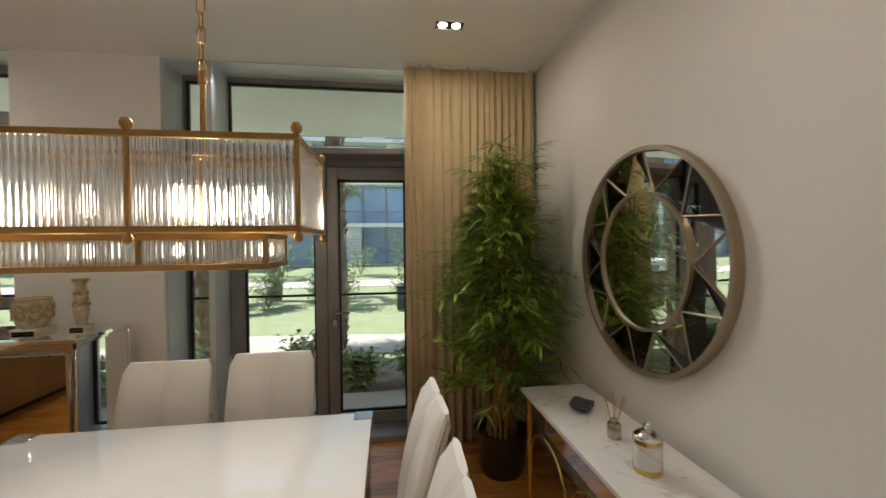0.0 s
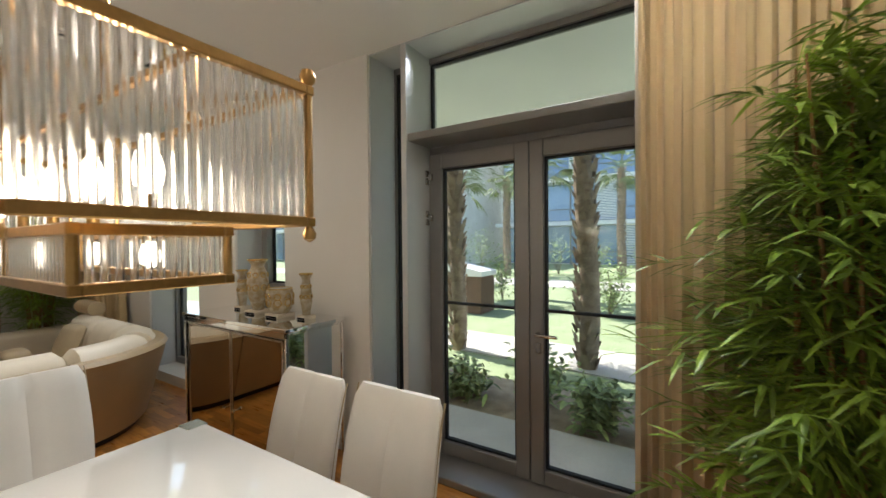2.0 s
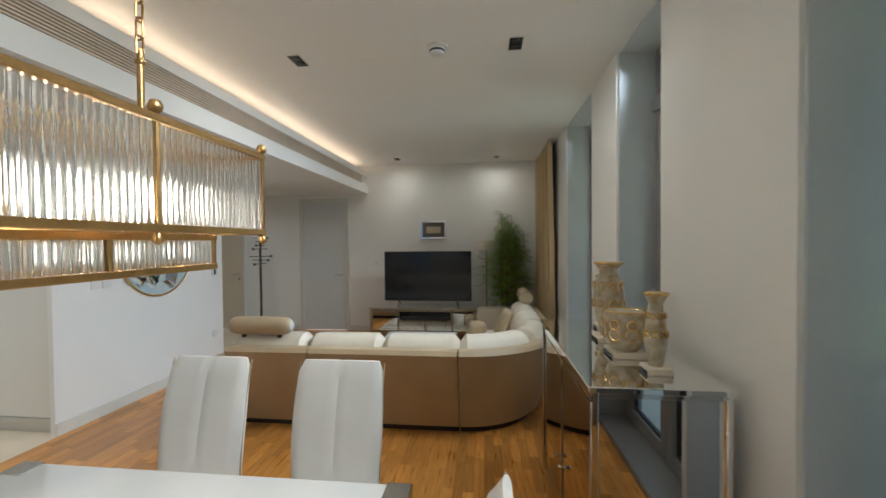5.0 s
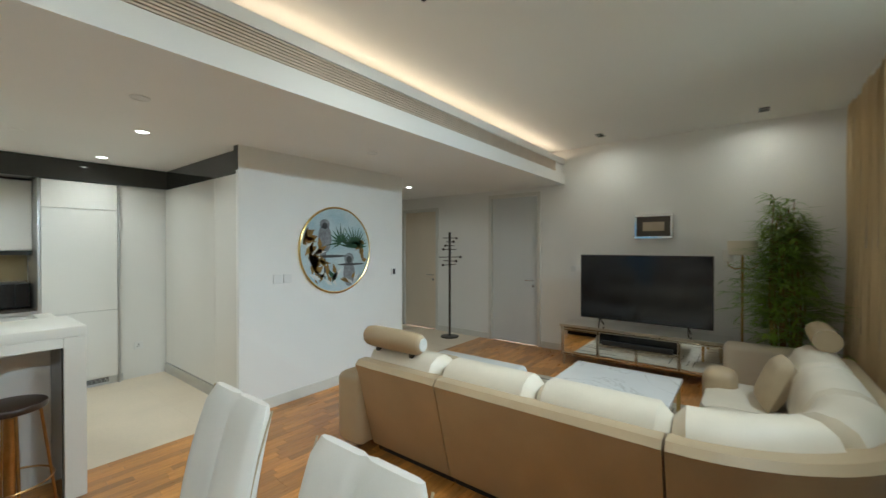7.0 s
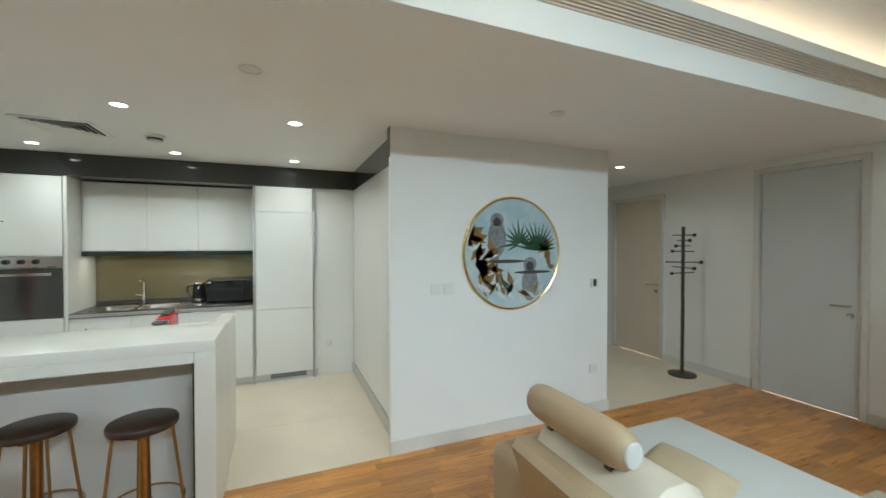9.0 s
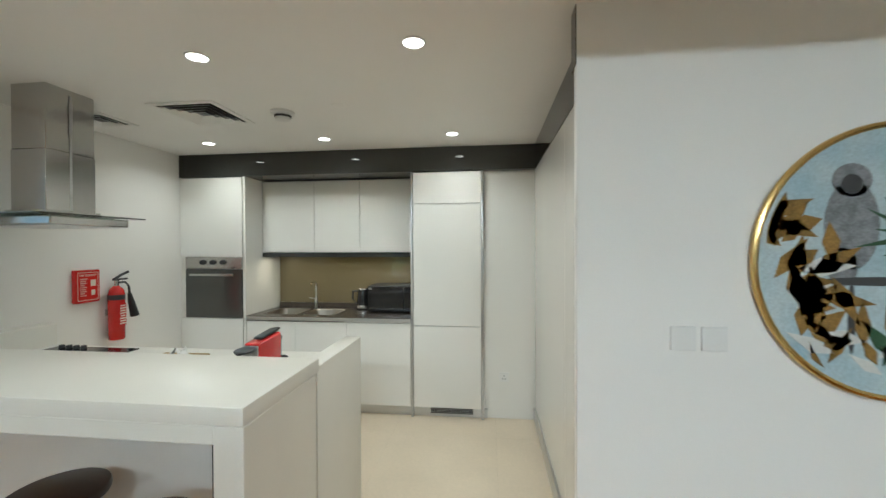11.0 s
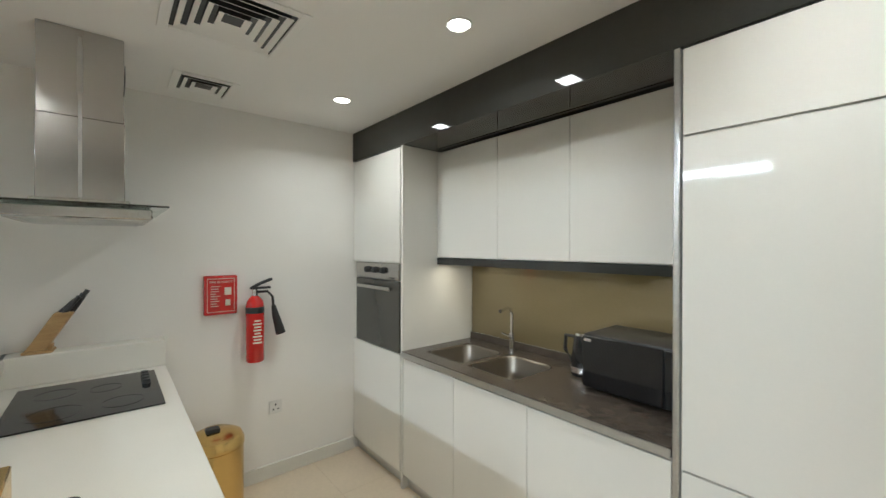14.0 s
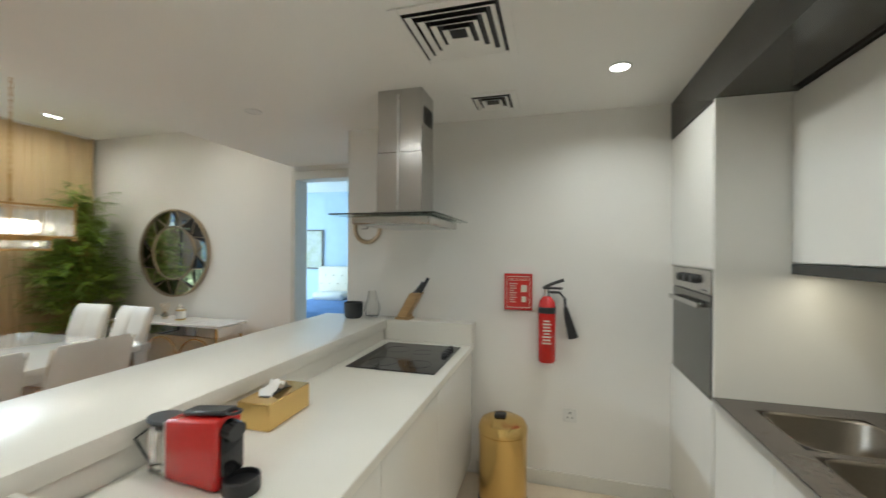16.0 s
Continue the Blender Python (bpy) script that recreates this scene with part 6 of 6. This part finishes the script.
def shrub(x, y, w, h, seed, n=420):
    rnd = random.Random(seed)
    s = thing("shrub", "leafy green garden shrub", "shrub", pose(x, y, GZ), "garden shrubs")
    bm, st = bmesh.new(), bmesh.new()
    for k in range(9):
        a = rnd.uniform(0, 6.28)
        tip = Vector((w * 0.8 * math.cos(a) * rnd.random(), w * 0.8 * math.sin(a) * rnd.random(), h * rnd.uniform(0.6, 1)))
        tube(st, [(0, 0, 0), tip * 0.5 + Vector((0.04, 0, 0.05)), tip], 0.012, 4, 0.004)
        for _ in range(n // 9):
            c = tip * rnd.uniform(0.3, 1.05) + Vector((rnd.gauss(0, w * 0.22), rnd.gauss(0, w * 0.22), rnd.gauss(0, h * 0.12)))
            c.z = max(0.03, c.z)
            d = Vector((rnd.uniform(-1, 1), rnd.uniform(-1, 1), rnd.uniform(-0.3, 0.9))).normalized()
            leaf(bm, c, d, rnd.uniform(0.08, 0.15), rnd.uniform(0.02, 0.035), 0.3)
    part("stems", st, M_TRUNK, s, "", False)
    part("foliage", bm, M_BUSH, s, "dense green leaves", False)


rnd = random.Random(21)
k = 30
for x in (-5.2, -4.4, -3.5, -2.75, -2.0, -1.35, -0.6, 0.1, 0.8, 1.5):
    k += 1
    shrub(x + rnd.uniform(-0.1, 0.1), 5.95 + rnd.uniform(-0.15, 0.3), 0.4, rnd.uniform(0.35, 0.6), k, 620)
for i in range(16):
    k += 1
    shrub(-12 + i * 1.15 + rnd.uniform(-0.3, 0.3), 12.6 + rnd.uniform(-0.8, 0.9), 0.65, rnd.uniform(0.7, 1.5), k, 560)
for i in range(16):
    k += 1
    shrub(-20 + i * 2.1, 22.5 + rnd.uniform(-0.5, 1.5), 1.3, rnd.uniform(1.6, 2.8), k, 620)
ub = thing("garden_cabinet", "rust-brown clad garden service cabinet with sloped louvred lid", "service cabinet", pose(-4.1, 11.2, GZ))
part("body", B(-0.5, 0.5, -0.4, 0.4, 0, 0.95, bev=0.01), M_CORTEN, ub, "rust-brown body")
lid = B(-0.55, 0.55, -0.45, 0.45, 0.95, 1.3, bev=0.01)
for v in lid.verts:
    if v.co.z > 1.1:
        v.co.z -= 0.2 * (v.co.x + 0.55)
part("lid", lid, M_FACADE, ub, "pale grey sloped lid")
for z in range(4):
    part("louvre", B(-0.3, 0.1, -0.465, -0.452, 1.0 + z * 0.035, 1.02 + z * 0.035), M_BLACKM, ub)
gb = thing("litter_bin", "dark grey outdoor litter bin", "bin", pose(0.9, 11.5, GZ))
part("body", B(-0.22, 0.22, -0.2, 0.2, 0.04, 0.62, bev=0.02), M_SLATE, gb)
part("lid", B(-0.24, 0.24, -0.22, 0.22, 0.625, 0.69, bev=0.015), M_BLACKM, gb)


def building(x0, x1, y, floors, label):
    b = thing("apartment_building", label, "building", pose(x0, y, GZ))
    W = x1 - x0
    part("wall", B(0, W, 0.3, 12, 0, floors * 3.4 + 0.6), M_FACADE, b, "pale rendered wall")
    part("roof", B(-0.4, W + 0.4, -0.4, 12.4, floors * 3.4 + 0.6, floors * 3.4 + 0.9), M_FACADE, b)
    for f in range(floors):
        z = f * 3.4
        part("floor_slab", B(-0.3, W + 0.3, -0.9, 0.3, z + 3.1, z + 3.4), M_FACADE, b, "white slab edge")
        n = int(W / 1.9)
        for i in range(n):
            xa = W * i / n
            win = part("window", B(xa + 0.06, xa + W / n - 0.06, 0.24, 0.3, z + 0.1, z + 3.05), M_BLUEGLASS, b, "blue tinted window", False)
            part("window_frame", boxes((xa - 0.05, xa + 0.05, 0.18, 0.299, z, z + 3.1), (xa + 0.05, xa + W / n - 0.05, 0.2, 0.239, z + 1.0, z + 1.06)), M_METAL, b, "", False)
            if (i + f) % 4 == 1:
                part("louvre_screen", boxes(*((xa + 0.1, xa + W / n - 0.1, -0.6, -0.54, z + 0.1 + 0.12 * q, z + 0.17 + 0.12 * q) for q in range(25))), M_FACADE, b, "white slatted screen", False)


building(-42, -15, 30, 4, "pale apartment building with blue glass and white slatted screens")
building(-13, 8, 34, 4, "pale apartment building with blue glass and white slatted screens")
building(10, 34, 32, 4, "pale apartment building with blue glass and white slatted screens")

# ---- floors, laid piece by piece ----
fw = S("floor_wood", B(XL, XR, -0.54, 4.2, -0.012, -0.004), M_JOINT, "oak strip parquet floor")
st_me = mesh_of("stave", B(0, 0.438, 0, 0.0685, -0.004, 0.0, bev=0.0008), M_OAK)
rest, n = bmesh.new(), 0
rnd = random.Random(4)
row, y = 0, -0.54
while y < 4.19:
    x = XL - rnd.random() * 0.4
    while x < XR:
        a, b = max(x, XL), min(x + 0.44, XR)
        if -3.6 < a < -0.9 and -0.55 < y < 1.15 and b - a > 0.439 and n < 300:
            piece("stave", st_me, fw, (a + 0.0006, y + 0.0004, 0))
            n += 1
        else:
            box(rest, a + 0.0006, b - 0.0006, y + 0.0004, y + 0.0691, -0.004, 0.0)
        x += 0.44
    y += 0.0697
    row += 1
tagged(part("staves", rest, M_OAK, fw, "warm oak staves", False), kind="stuff")
S("floor_wood_hall", B(XL, -5.09, -0.541, -0.54, -0.012, -0.002), M_JOINT, "threshold strip")
ft = S("floor_tile", boxes((-5.07, 0.64, -3.34, -0.541, -0.012, -0.0012), (XL, -5.07, -3.34, -0.541, -0.012, -0.0012), (0.64, XR, -0.5, -0.4, -0.012, -0.004)), M_GROUT, "large cream floor tiles")
for i in range(9):
    for j in range(4):
        x0, x1 = XL + i * 0.9, min(XL + i * 0.9 + 0.8985, 0.64)
        y1, y0 = -0.542 - j * 0.9, max(-0.542 - j * 0.9 - 0.8985, -3.33)
        if x0 < 0.64 and y1 - y0 > 0.02:
            o = new("tile", mesh_of("tile", B(x0, x1, y0, y1, -0.003, 0.0, bev=0.0006), M_TILE))
            o.parent = ft
